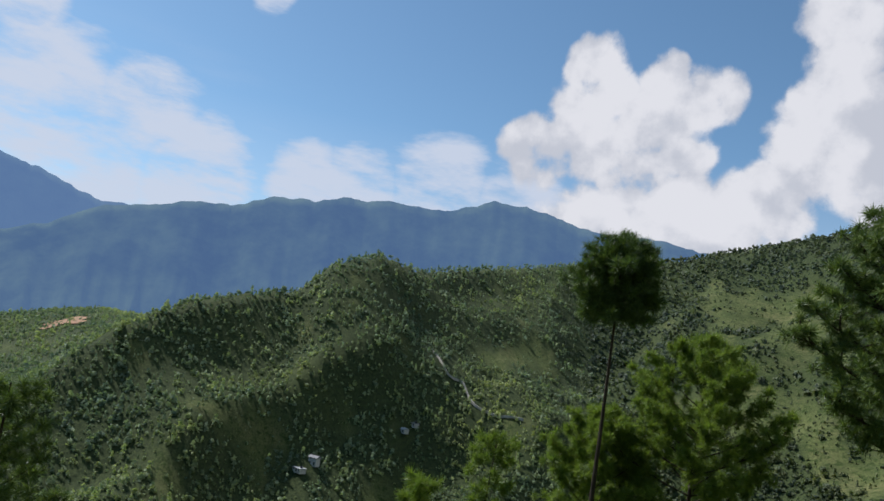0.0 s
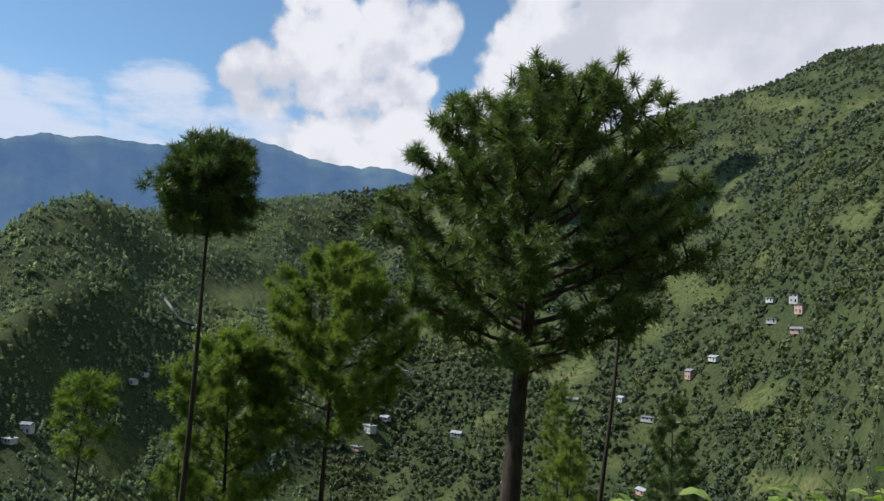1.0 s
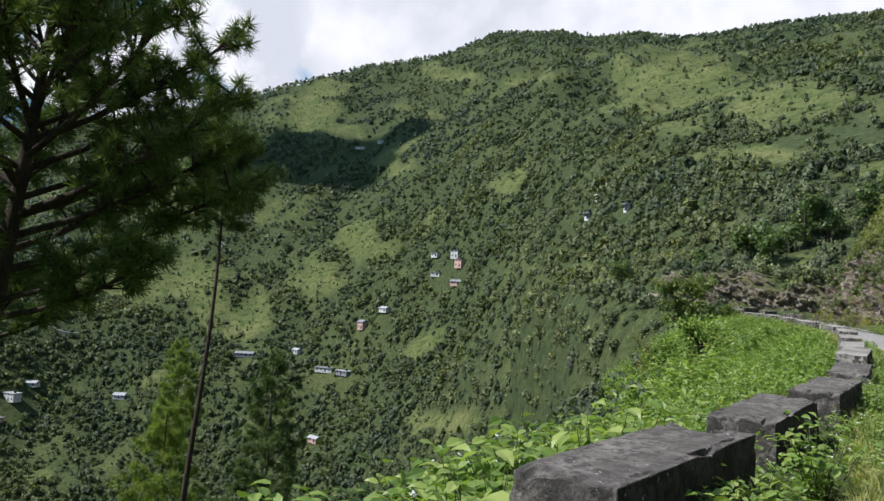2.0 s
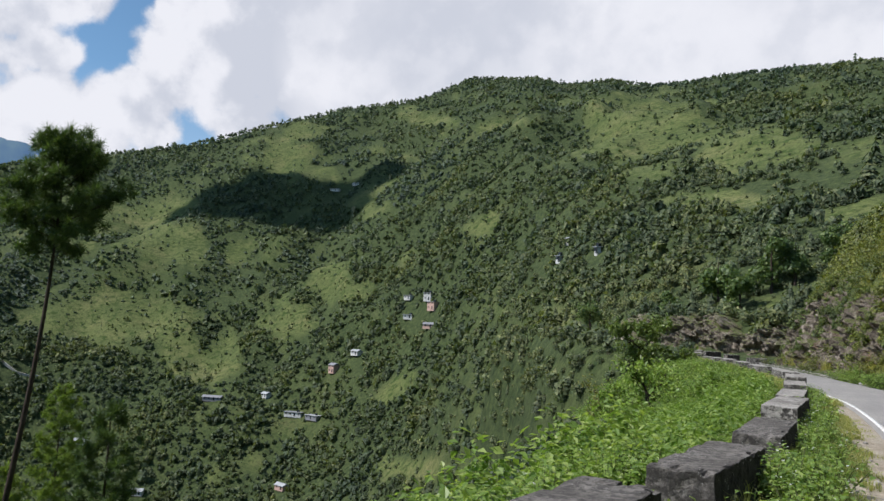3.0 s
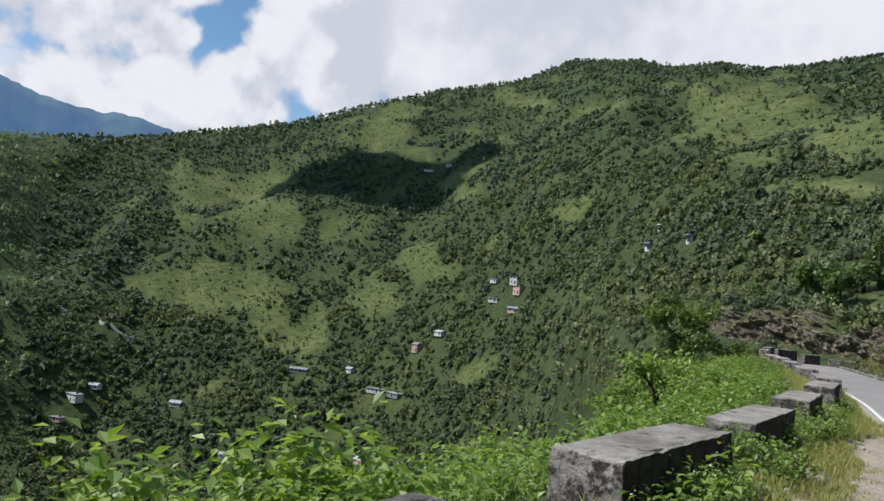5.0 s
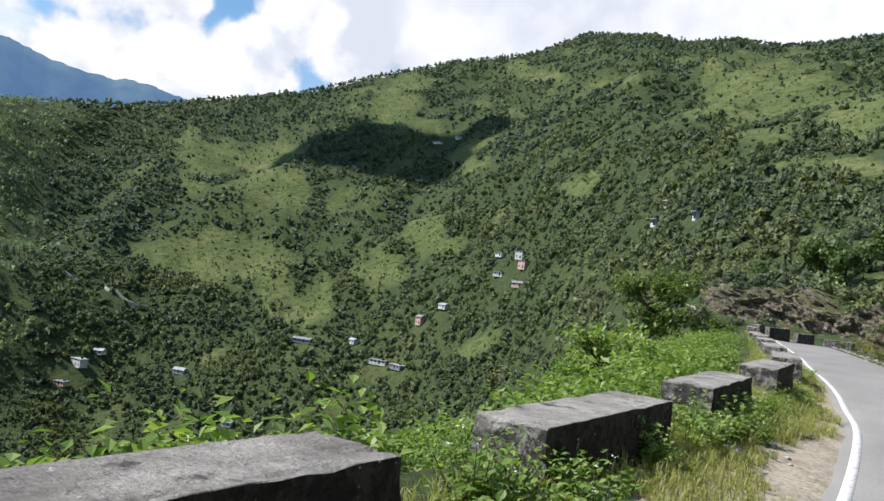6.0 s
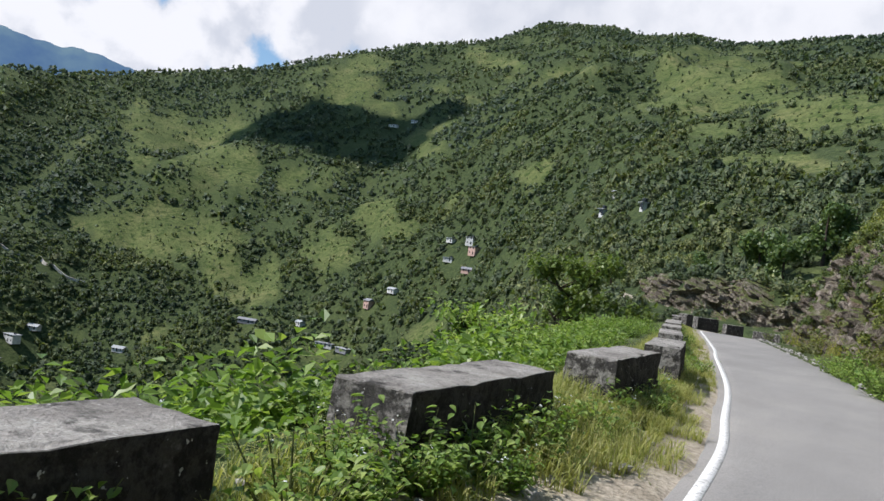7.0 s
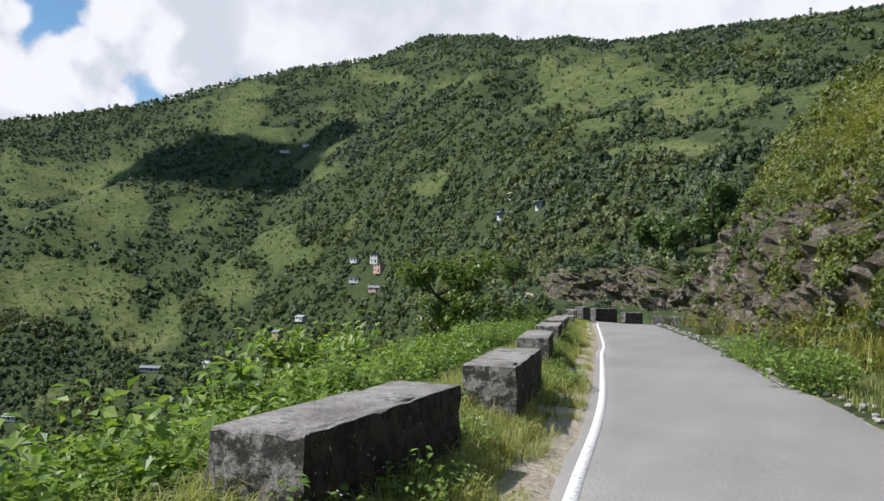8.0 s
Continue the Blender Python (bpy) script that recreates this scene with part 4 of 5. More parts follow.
def needle_tuft(rng, count, length, width):
    """Long needles in a brush round a shoot that points along z."""
    v, f = [], []
    for i in range(count):
        th = rng.uniform(0.02, 1.0) ** 0.62 * 2.15
        ph = rng.uniform(0, 2 * math.pi)
        ln = length * rng.uniform(0.75, 1.1)
        z0 = rng.uniform(-0.10, 0.02)
        d = Vector((math.sin(th) * math.cos(ph), math.sin(th) * math.sin(ph), math.cos(th)))
        side = d.orthogonal().normalized()
        side.rotate(Matrix.Rotation(rng.uniform(0, 6.28), 3, d))
        a = Vector((0, 0, z0)) + d * 0.02
        b = Vector((0, 0, z0)) + d * ln
        k = len(v)
        v += [a + side * width, a - side * width, b]
        f.append([k, k + 1, k + 2])
    return np.array([tuple(q) for q in v]), np.array(f)


TUFTS = [needle_tuft(np.random.RandomState(40 + i), 96, 0.180, 0.0068) for i in range(3)]


def orient(pos, dirs, size, rng):
    """Poses that turn z to each direction."""
    d = dirs / np.linalg.norm(dirs, axis=1)[:, None]
    up = np.where(np.abs(d[:, 2:3]) > 0.95, [[1.0, 0, 0]], [[0, 0, 1.0]])
    a = np.cross(up, d)
    a /= np.linalg.norm(a, axis=1)[:, None]
    b = np.cross(d, a)
    w = rng.uniform(0, 6.28, len(d))[:, None]
    a2, b2 = a * np.cos(w) + b * np.sin(w), b * np.cos(w) - a * np.sin(w)
    m = np.zeros((len(d), 3, 4))
    m[:, :, 0], m[:, :, 1], m[:, :, 2] = a2 * size[:, None], b2 * size[:, None], d * size[:, None]
    m[:, :, 3] = pos
    return m


def pine(seed, foot, tip, girth, profile, tufts, label, tuft_size=1.0, droop=0.1, needles=NEEDLES, limb_every=0.22):
    """profile: (height fraction from crown base to tip, radius) pairs; the crown base is profile's first height."""
    rng = np.random.RandomState(seed)
    foot, tip = Vector(foot), Vector(tip)
    root = empty("pine_tree", *foot)
    axis = tip - foot

    def on(t):
        wob = 0.012 * axis.length
        return axis * t + Vector((math.sin(t * 5 + seed) * wob, math.cos(t * 4 + seed * 2) * wob, 0)) * math.sin(t * math.pi)

    ts = np.linspace(0, 1, 22)
    v, f = tube([on(t) for t in ts], [girth * (1 - 0.88 * t ** 1.1) + 0.004 for t in ts], 10)
    link("trunk", v, f, BARK, root, True)
    hs, rs = [p[0] for p in profile], [p[1] for p in profile]
    LV, LF, P, D, S = [], [], [], [], []

    def add(points, radii, sides=5):
        v, f = tube(points, radii, sides)
        k = len(LV)
        LV.extend(v)
        LF.extend([[q + k for q in g] for g in f])

    t, ang = hs[0], rng.uniform(0, 6.28)
    height = axis.length
    while t < 0.985:
        for w in range(rng.randint(2, 4)):
            ang += 2.4 + rng.uniform(-0.5, 0.5)
            R = float(np.interp(t, hs, rs)) * rng.uniform(0.72, 1.12)
            rise = 0.15 + 0.75 * (t - hs[0]) / (1 - hs[0]) - droop
            p0 = on(t)
            d = Vector((math.cos(ang), math.sin(ang), rise)).normalized()
            pts = [p0 + d * R * q + Vector((0, 0, 0.22 * R * q * q)) for q in (0, 0.3, 0.6, 0.85, 1.0)]
            rad = max(0.005, girth * 0.13 * R ** 0.7)
            add(pts, [rad, rad * 0.8, rad * 0.6, rad * 0.4, rad * 0.25])
            n = max(4, int(R / 0.06))
            for q in range(n):
                u = 0.30 + 0.70 * ((q + rng.uniform(0, 1)) / n) ** 0.8
                base = pts[0].lerp(pts[-1], u) + Vector((0, 0, -0.05 * R * math.sin(u * 3.1)))
                sd = (d * 0.55 + Vector((rng.uniform(-1, 1), rng.uniform(-1, 1), rng.uniform(-0.15, 0.9)))).normalized()
                ln = rng.uniform(0.12, 0.42) * min(1.0, 0.5 + R * 0.5)
                end = base + sd * ln
                add([base, base.lerp(end, 0.5), end], [rad * 0.35, rad * 0.28, rad * 0.2], 4)
                P.append(tuple(end))
                D.append(tuple(sd * 0.9 + Vector((0, 0, 0.45))))
            P.append(tuple(pts[-1]))
            D.append(tuple(d * 0.7 + Vector((0, 0, 0.8))))
        t += limb_every / height * rng.uniform(0.7, 1.3)
    P.append(tuple(on(1.0)))
    D.append((0, 0, 1))
    P, D = np.array(P), np.array(D)
    if len(P) > tufts:
        pick = rng.permutation(len(P))[:tufts]
        P, D = P[pick], D[pick]
    link("branch_frame", LV, LF, BARK, root, True)
    V, F, k = [], [], 0
    for i, (tv, tf) in enumerate(TUFTS):
        q = np.arange(i, len(P), len(TUFTS))
        v, f = soup(tv, tf, orient(P[q], D[q], rng.uniform(0.8, 1.15, len(q)) * tuft_size, rng))
        V.append(v)
        F.append(f + k)
        k += len(v)
    link("crown", np.vstack(V), np.vstack(F), needles, root, False, "long-needled green tufts")
    return tagged(root, label, "pine tree", group="pines below the road")


def foot_at(x, y):
    return (x, y, float(land(np.array([x]), np.array([y]))[0]) - 0.15)


YOUNG = leaf_material("young_pine_needles", (0.090, 0.150, 0.028), (0.160, 0.230, 0.045), (0.260, 0.310, 0.070), 0.5, 0.45)
pine(1, foot_at(-7.35, 4.65), (-7.75, 5.85, 5.62), 0.19, [(0.56, 1.3), (0.63, 2.25), (0.72, 2.5), (0.80, 2.05), (0.88, 1.35), (0.94, 0.75), (1.0, 0.2)], 3300, "large spreading long-needled pine with dark crown below the road", 1.0, 0.05, limb_every=0.17)
pine(2, foot_at(-11.2, 1.35), (-11.5, 1.98, 4.84), 0.080, [(0.882, 0.50), (0.92, 0.74), (0.96, 0.62), (1.0, 0.2)], 420, "slender pine with a small round crown on a bare trunk", 1.05, 0.15, limb_every=0.06)
pine(3, foot_at(-14.5, 5.45), (-14.3, 5.75, 3.62), 0.10, [(0.70, 1.5), (0.76, 1.95), (0.83, 1.65), (0.90, 1.1), (0.96, 0.55), (1.0, 0.15)], 1300, "middle-sized pine with a conical light green crown", 1.05, 0.0, YOUNG, limb_every=0.20)
pine(4, foot_at(-12.4, 11.5), (-12.3, 12.3, 5.3), 0.085, [(0.84, 0.5), (0.89, 0.95), (0.95, 0.75), (1.0, 0.2)], 380, "tall thin pine with a sparse crown on a bare trunk", 1.05, 0.0, limb_every=0.13)
pine(5, foot_at(-15.2, 3.3), (-14.9, 3.6, 1.75), 0.085, [(0.66, 0.9), (0.76, 1.4), (0.86, 1.2), (0.94, 0.7), (1.0, 0.15)], 760, "bushy light green pine beside taller pines", 1.05, 0.0, YOUNG, limb_every=0.22)
pine(6, foot_at(-13.7, 0.55), (-13.5, 0.72, 1.05), 0.050, [(0.87, 0.3), (0.91, 0.50), (0.95, 0.42), (1.0, 0.12)], 70, "small pine with a thin flat crown", 1.0, 0.15, YOUNG, limb_every=0.18)
pine(7, foot_at(-14.9, 13.0), (-14.8, 13.1, -0.85), 0.06, [(0.45, 0.9), (0.62, 1.1), (0.82, 0.7), (1.0, 0.15)], 420, "young bushy pine on the slope", 1.0, 0.0, YOUNG, limb_every=0.22)
pine(8, foot_at(-9.8, -7.2), (-9.7, -7.1, 1.3), 0.06, [(0.60, 0.6), (0.75, 0.75), (0.9, 0.45), (1.0, 0.12)], 260, "young dark pine at the slope's edge", 0.95, 0.0, NEEDLES, limb_every=0.22)
pine(9, foot_at(-10.1, -1.6), (-10.0, -1.5, 0.6), 0.06, [(0.60, 0.65), (0.75, 0.6), (0.9, 0.4), (1.0, 0.12)], 220, "young spreading pine with bright needles", 0.95, 0.0, YOUNG, limb_every=0.22)
pine(10, foot_at(-11.4, 12.9), (-11.3, 12.95, 0.65), 0.05, [(0.55, 0.7), (0.72, 0.65), (0.88, 0.4), (1.0, 0.12)], 240, "young dark pine beside a tall one", 0.95, 0.0, NEEDLES, limb_every=0.24)
pine(11, foot_at(-12.9, 2.0), (-12.8, 2.1, -0.3), 0.05, [(0.55, 0.8), (0.72, 0.7), (0.9, 0.4), (1.0, 0.12)], 260, "young pine with bright needles", 0.95, 0.0, YOUNG, limb_every=0.24)
pine(12, foot_at(-21.2, 18.5), (-21.2, 18.6, 0.0), 0.06, [(0.72, 0.6), (0.82, 0.75), (0.92, 0.5), (1.0, 0.12)], 240, "young olive-green pine on the slope", 1.0, 0.0, YOUNG, limb_every=0.24)


# ---- shrubs, weeds and grass ----
def leaf(length, width, fold):
    """One pointed leaf along x, folded along its midrib."""
    v = np.array([[0, 0, 0], [length * 0.42, width, fold], [length, 0, -fold * 0.8], [length * 0.42, -width, fold]])
    f = np.array([[0, 2, 1], [0, 3, 2]])
    return v, f


def broad_leaf(length, width):
    """A pointed oval leaf along x that droops towards its tip, folded along its midrib."""
    L_, W_ = length, width
    v = np.array([[0, 0, 0], [0.22 * L_, 0, -0.01 * L_], [0.6 * L_, 0, -0.05 * L_], [L_, 0, -0.26 * L_],
                  [0.18 * L_, 0.8 * W_, 0.05 * L_], [0.5 * L_, W_, 0.06 * L_], [0.8 * L_, 0.5 * W_, -0.06 * L_],
                  [0.18 * L_, -0.8 * W_, 0.05 * L_], [0.5 * L_, -W_, 0.06 * L_], [0.8 * L_, -0.5 * W_, -0.06 * L_]])
    f = np.array([[0, 1, 4], [1, 5, 4], [1, 2, 5], [2, 6, 5], [2, 3, 6], [0, 7, 1], [1, 7, 8], [1, 8, 2], [2, 8, 9], [2, 9, 3]])
    return v, f


def shrub(name, seed, height, spread, stems, per, leaf_len, mat, label, category="shrub", broad=False, flowers=0):
    rng = np.random.RandomState(seed)
    root = empty(name, 0, 0, -60)
    SV, SF, P, D, tips = [], [], [], [], []
    for s in range(stems):
        a, lean = rng.uniform(0, 6.28), rng.uniform(0.1, 1.0) ** 0.6 * spread
        b = Vector((0, 0, -0.25))
        e = Vector((math.cos(a) * lean, math.sin(a) * lean, height * rng.uniform(0.55, 1.0) * (1 - 0.35 * (lean / spread) ** 2)))
        mid = b.lerp(e, 0.5) + Vector((-math.cos(a), -math.sin(a), 0)) * lean * 0.15
        pts = [b, b.lerp(mid, 0.6), mid, mid.lerp(e, 0.6), e]
        v, f = tube(pts, [0.008, 0.007, 0.006, 0.004, 0.002], 4)
        k = len(SV)
        if s == 0:
            SV.extend(v)
            SF.extend(f)
        else:
            SV.extend(v[4:])
            SF.extend([[q if q < 4 else q + k - 4 for q in g] for g in f])
        for q in range(per):
            u = 0.22 + 0.78 * rng.uniform(0, 1) ** 0.7
            p = b.lerp(mid, u * 2) if u < 0.5 else mid.lerp(e, u * 2 - 1)
            p = p + Vector((rng.normal(0, 0.05), rng.normal(0, 0.05), rng.normal(0, 0.04)))
            P.append(tuple(p))
            D.append((rng.uniform(0, 6.28), rng.uniform(-0.35, 0.45) if broad else rng.uniform(-0.55, 0.75)))
        tips.append(tuple(e))
    link("stem", SV, SF, STEM, root)
    P, D = np.array(P), np.array(D)
    tv, tf = broad_leaf(leaf_len, leaf_len * 0.31) if broad else leaf(leaf_len, leaf_len * 0.30, leaf_len * 0.10)
    n = len(P)
    size = rng.uniform(0.55, 1.25, n)
    m = frames_of(P, size, D[:, 0], D[:, 1] + rng.normal(0, 0.2, n), D[:, 0])
    # roll each leaf a little about its own length
    roll = rng.normal(0, 0.28 if broad else 0.5, n)
    c, s = np.cos(roll)[:, None], np.sin(roll)[:, None]
    y, z = m[:, :, 1].copy(), m[:, :, 2].copy()
    m[:, :, 1], m[:, :, 2] = y * c + z * s, z * c - y * s
    v, f = soup(tv, tf, m)
    link("foliage", v, f, mat, root)
    if flowers:
        bv, bf = icosphere(0, rng, 0.3, 0.6)
        at = np.array(tips)[rng.permutation(len(tips))[:flowers]]
        at = np.repeat(at, 3, 0) + rng.normal(0, 0.012, (len(at) * 3, 3)) + [0, 0, 0.02]
        v, f = soup(bv, bf, frames_of(at, rng.uniform(0.004, 0.009, len(at)), rng.uniform(0, 6, len(at))))
        tagged(link("flower", v, f, PETAL, root), "tiny white flower heads", kind="stuff")
    return tagged(root, label, category)


def place(models, spots, group, rng, scale=(0.8, 1.25), sink=0.05):
    for i, (x, y, z, *top) in enumerate(spots):
        src = models[rng.randint(len(models))]
        s = rng.uniform(*scale)
        if top:
            s = min(s, max(0.35, (top[0] - z) / 0.95))
        ob = copy_thing(src, Matrix.Translation((x, y, z - sink)) @ Matrix.Rotation(rng.uniform(0, 6.28), 4, "Z") @ Matrix.Scale(s, 4))
        ob["group"] = group


def thicket(name, models, spots, rng, scale, label):
    """Many bushes that nobody could count, as one mesh."""
    V, F, k = [], [], 0
    for i, src in enumerate(models):
        me = next(c for c in src.children if c.name.startswith("foliage")).data
        tv = np.empty(len(me.vertices) * 3)
        me.vertices.foreach_get("co", tv)
        tf = np.array([p.vertices[:] for p in me.polygons])
        at = spots[i::len(models)]
        v, f = soup(tv.reshape(-1, 3), tf, frames_of(at - [0, 0, 0.1], rng.uniform(*scale, len(at)), rng.uniform(0, 6.28, len(at))))
        V.append(v)
        F.append(f + k)
        k += len(v)
    ob = link(name, np.vstack(V), np.vstack(F), me.materials[0])
    return tagged(ob, label, "bushes", kind="stuff")


def leafy_tree(seed, x, y, height, spread, mat, label, leaves=1500, leaf_len=0.20):
    """A small open broad-leaved tree: forked trunk, limbs, twigs and single leaves."""
    rng = np.random.RandomState(seed)
    z = float(land(np.array([x]), np.array([y]))[0])
    root = empty("broadleaf_tree", x, y, z - 0.2)
    LV, LF, tips = [], [], []

    def limb(p, d, length, rad, depth):
        pts, q = [p], p
        for i in range(4):
            d = (d + Vector((rng.normal(0, 0.16), rng.normal(0, 0.16), 0.05))).normalized()
            q = q + d * length / 4
            pts.append(q)
        v, f = tube(pts, [rad * (1 - 0.12 * i) for i in range(5)], 6 if depth == 0 else 4)
        k = len(LV)
        LV.extend(v)
        LF.extend([[a + k for a in g] for g in f])
        if depth >= 3:
            tips.extend((pts[2], pts[3], pts[4]))
            return
        for b in range(3 if depth else 5):
            a = rng.uniform(0, 6.28)
            nd = (d * 0.55 + Vector((math.cos(a) * spread, math.sin(a) * spread, rng.uniform(0.0, 0.7)))).normalized()
            limb(pts[rng.randint(2, 5)], nd, length * rng.uniform(0.6, 0.85), rad * 0.55, depth + 1)

    limb(Vector((0, 0, 0)), Vector((0.05, 0.0, 1)), height * 0.38, height * 0.018, 0)
    link("trunk", LV, LF, BARK, root, True)
    T = np.array([tuple(t) for t in tips])
    at = T[rng.randint(0, len(T), leaves)] + rng.normal(0, 0.16, (leaves, 3))
    tv, tf = leaf(leaf_len, leaf_len * 0.27, leaf_len * 0.08)
    a = rng.uniform(0, 6.28, leaves)
    v, f = soup(tv, tf, frames_of(at, rng.uniform(0.6, 1.2, leaves), a, rng.normal(0.35, 0.5, leaves), a))
    link("crown", v, f, mat, root, False, "open crown of pointed leaves")
    return tagged(root, label, "tree")


def lumps(x, y, z, size, rng, label):
    """Low leafy bushes that nobody could count, as one mesh of small sprays."""
    V, F, W, c = [], [], [], 0
    for s in range(6):
        sel = np.arange(s, len(x), 6)
        tv, tf, tn = crown_of(s + 60, 165, 7)
        fr = frames_of(np.stack([x[sel], y[sel], z[sel] - 0.35 * size[sel]], 1), size[sel], rng.uniform(0, 6.28, len(sel)))
        v, f = soup(tv, tf, fr)
        flat = fr.copy()
        flat[:, :, 3] = 0
        nn, _ = soup(tn, tf, flat)
        V.append(v)
        F.append(f + c)
        W.append(nn / np.linalg.norm(nn, axis=1)[:, None])
        c += len(v)
    ob = link("bank_bushes", np.vstack(V), np.vstack(F), BANKLEAVES, smooth=True)
    ob.data.normals_split_custom_set_from_vertices(np.vstack(W).tolist())
    return tagged(ob, label, "bushes", kind="stuff")


def discard(models):
    for o in models:
        for c in list(o.children_recursive):
            bpy.data.objects.remove(c)
        bpy.data.objects.remove(o)


def along_road(y0, y1, o0, o1, count, rng):
    """Random spots beside the road between two y and two offsets to the left."""
    seg = FINE[(FINE[:, 1] > y0) & (FINE[:, 1] < y1) & (np.arange(len(FINE)) < 720)]
    d = np.gradient(seg[:, :2], axis=0)
    d /= np.linalg.norm(d, axis=1)[:, None]
    i = rng.randint(0, len(seg), count)
    o = rng.uniform(o0, o1, count)
    x, y = seg[i, 0] - d[i, 1] * o, seg[i, 1] + d[i, 0] * o
    return x, y


def vegetation():
    rng = np.random.RandomState(77)
    bright = [shrub("shrub", 100 + i, h, s, n, 15, ll * 1.1, LEAVES, "bright green leafy shrub growing outside the parapet") for i, (h, s, n, ll) in
              enumerate([(1.0, 0.72, 38, 0.095), (0.90, 0.80, 40, 0.085), (1.1, 0.65, 36, 0.105), (0.85, 0.75, 40, 0.080)])]
    olive = [shrub("shrub", 120 + i, h, s, n, 10, ll * 1.25, DRYLEAVES, "olive-green bush on the steep slope") for i, (h, s, n, ll) in
             enumerate([(1.0, 0.8, 38, 0.085), (0.8, 0.9, 38, 0.08), (1.3, 0.75, 40, 0.09)])]
    weed = [shrub("weed", 140 + i, h, s, n, 24, ll * 0.68, LEAVES, "leafy green weed with tiny white flowers on the verge", "weed", True, 3) for i, (h, s, n, ll) in
            enumerate([(0.50, 0.34, 20, 0.095), (0.42, 0.38, 22, 0.08), (0.6, 0.30, 18, 0.10)])]
    leafy = [shrub("shrub", 150 + i, h, s, n, 14, ll, LEAVES, "broad-leaved bright green shrub against the parapet", "shrub", True, 3) for i, (h, s, n, ll) in
             enumerate([(0.95, 0.6, 30, 0.12), (0.85, 0.66, 30, 0.11)])]

    def on_ground(x, y):
        return list(zip(x, y, land(np.asarray(x), np.asarray(y))))

    # the belt just outside the wall, lower with each step outwards
    def under(x, y, lift, fall):
        off, _ = beside(ROADLINE, np.asarray(x), np.asarray(y))
        top = np.interp(y, [-1, 2, 7, 12, 14.5, 17, 23.5, 26, 30, 52], [1.45, 1.5, 1.4, 1.3, 1.1, 0.8, 0.75, 1.2, 1.48, 1.45]) + lift
        return [(a, b, h, t - fall * max(0.0, o - 3.5)) for (a, b, h), o, t in zip(on_ground(x, y), off, top)]

    x, y = along_road(-1, 14, 3.0, 4.3, 60, rng)
    place(leafy, under(x, y, 0.1, 0.25), "shrubs outside the parapet", rng, (0.9, 1.2))
    x, y = along_road(1.0, 7.4, 4.0, 5.3, 40, rng)
    place(leafy, on_ground(x, y), "shrubs outside the parapet", rng, (1.05, 1.3))
    x, y = along_road(1.5, 7.0, 5.3, 6.6, 26, rng)
    place(leafy, on_ground(x, y), "shrubs outside the parapet", rng, (1.4, 1.7))
    x, y = along_road(20, 30, 2.95, 4.1, 18, rng)
    place(leafy, under(x, y, 0.05, 0.25), "shrubs outside the parapet", rng, (0.8, 1.1))
    x, y = along_road(-1, 52, 2.95, 4.3, 130, rng)
    place(bright, under(x, y, 0.0, 0.25), "shrubs outside the parapet", rng, (0.9, 1.3))
    x, y = along_road(-1, 52, 4.1, 7.0, 165, rng)
    k = (y < 14.5) | (y > 31)
    x2, y2 = along_road(11, 34, 2.95, 8.5, 420, rng)
    near = (y2 < 20) | (beside(ROADLINE, x2, y2)[0] < 5.6)
    x2, y2 = x2[near], y2[near]
    thicket("low_shrubs", bright, np.array([q[:3] for q in under(x2, y2, 0, 0)]) - [0, 0, 0.12], rng, (0.5, 0.95), "low bright green shrubs crowding the slope outside the parapet")
    x2, y2 = along_road(9, 20, 4.6, 9.0, 100, rng)
    thicket("low_shrubs", bright, np.array(on_ground(x2, y2)), rng, (0.75, 1.25), "broad-leaved green shrubs on the slope below the parapet")
    x, y = x[k], y[k]
    place(bright, under(x, y, 0.05, 0.30), "shrubs outside the parapet", rng, (1.0, 1.6))
    x, y = along_road(33, 62, 6.0, 11.0, 48, rng)
    thicket("low_shrubs", bright, np.array(on_ground(x, y)), rng, (1.1, 1.7), "bright green shrubs crowding the slope below the bend")
    x, y = along_road(38, 62, -2.6, -1.95, 9, rng)
    place(olive, on_ground(x, y), "bushes at the foot of the cutting", rng, (0.4, 0.7))
    clump = [(0.35, 34.4), (0.55, 34.0), (0.25, 35.1), (0.1, 35.6), (-0.55, 37.6), (-0.85, 38.6), (0.6, 34.8), (-0.3, 37.0), (-1.1, 39.6)]
    place(bright, on_ground([p[0] for p in clump], [p[1] for p in clump]), "bushes at the foot of the cutting", rng, (0.62, 0.95))
    # the bank: bushes on the slope above and on ledges of the rock
    x, y = along_road(24, 74, -15, -3.0, 3200, rng)
    lumps(x, y, land(x, y), rng.uniform(0.14, 0.40, len(x)) * np.where(y > 55, 1.3, 1.0), rng, "leafy yellow-green bushes crowding the bank above the road")
    x, y = along_road(26, 50, -8.5, -2.8, 120, rng)
    thicket("bank_bushes", olive, np.array(on_ground(x, y)), rng, (0.6, 1.2), "olive-green bushes on the bank above the cutting")
    me = cutting.data
    co = np.empty(len(me.vertices) * 3)
    me.vertices.foreach_get("co", co)
    co = co.reshape(-1, 46, 3)
    i, j = rng.randint(int(len(co) * 0.2), len(co), 3300), rng.randint(9, 44, 3300)
    at = co[i, j]
    mask = np.array([noise.noise((p[0] * 0.4, p[1] * 0.4, p[2] * 0.55)) for p in at])
    at = at[mask + (j - 26) * 0.020 > -0.10]
    lumps(at[:, 0], at[:, 1], at[:, 2], rng.uniform(0.14, 0.36, len(at)), rng, "yellow-green bushes rooted on ledges of the rock cutting")
    x, y = along_road(7, 21, 2.05, 2.5, 46, rng)
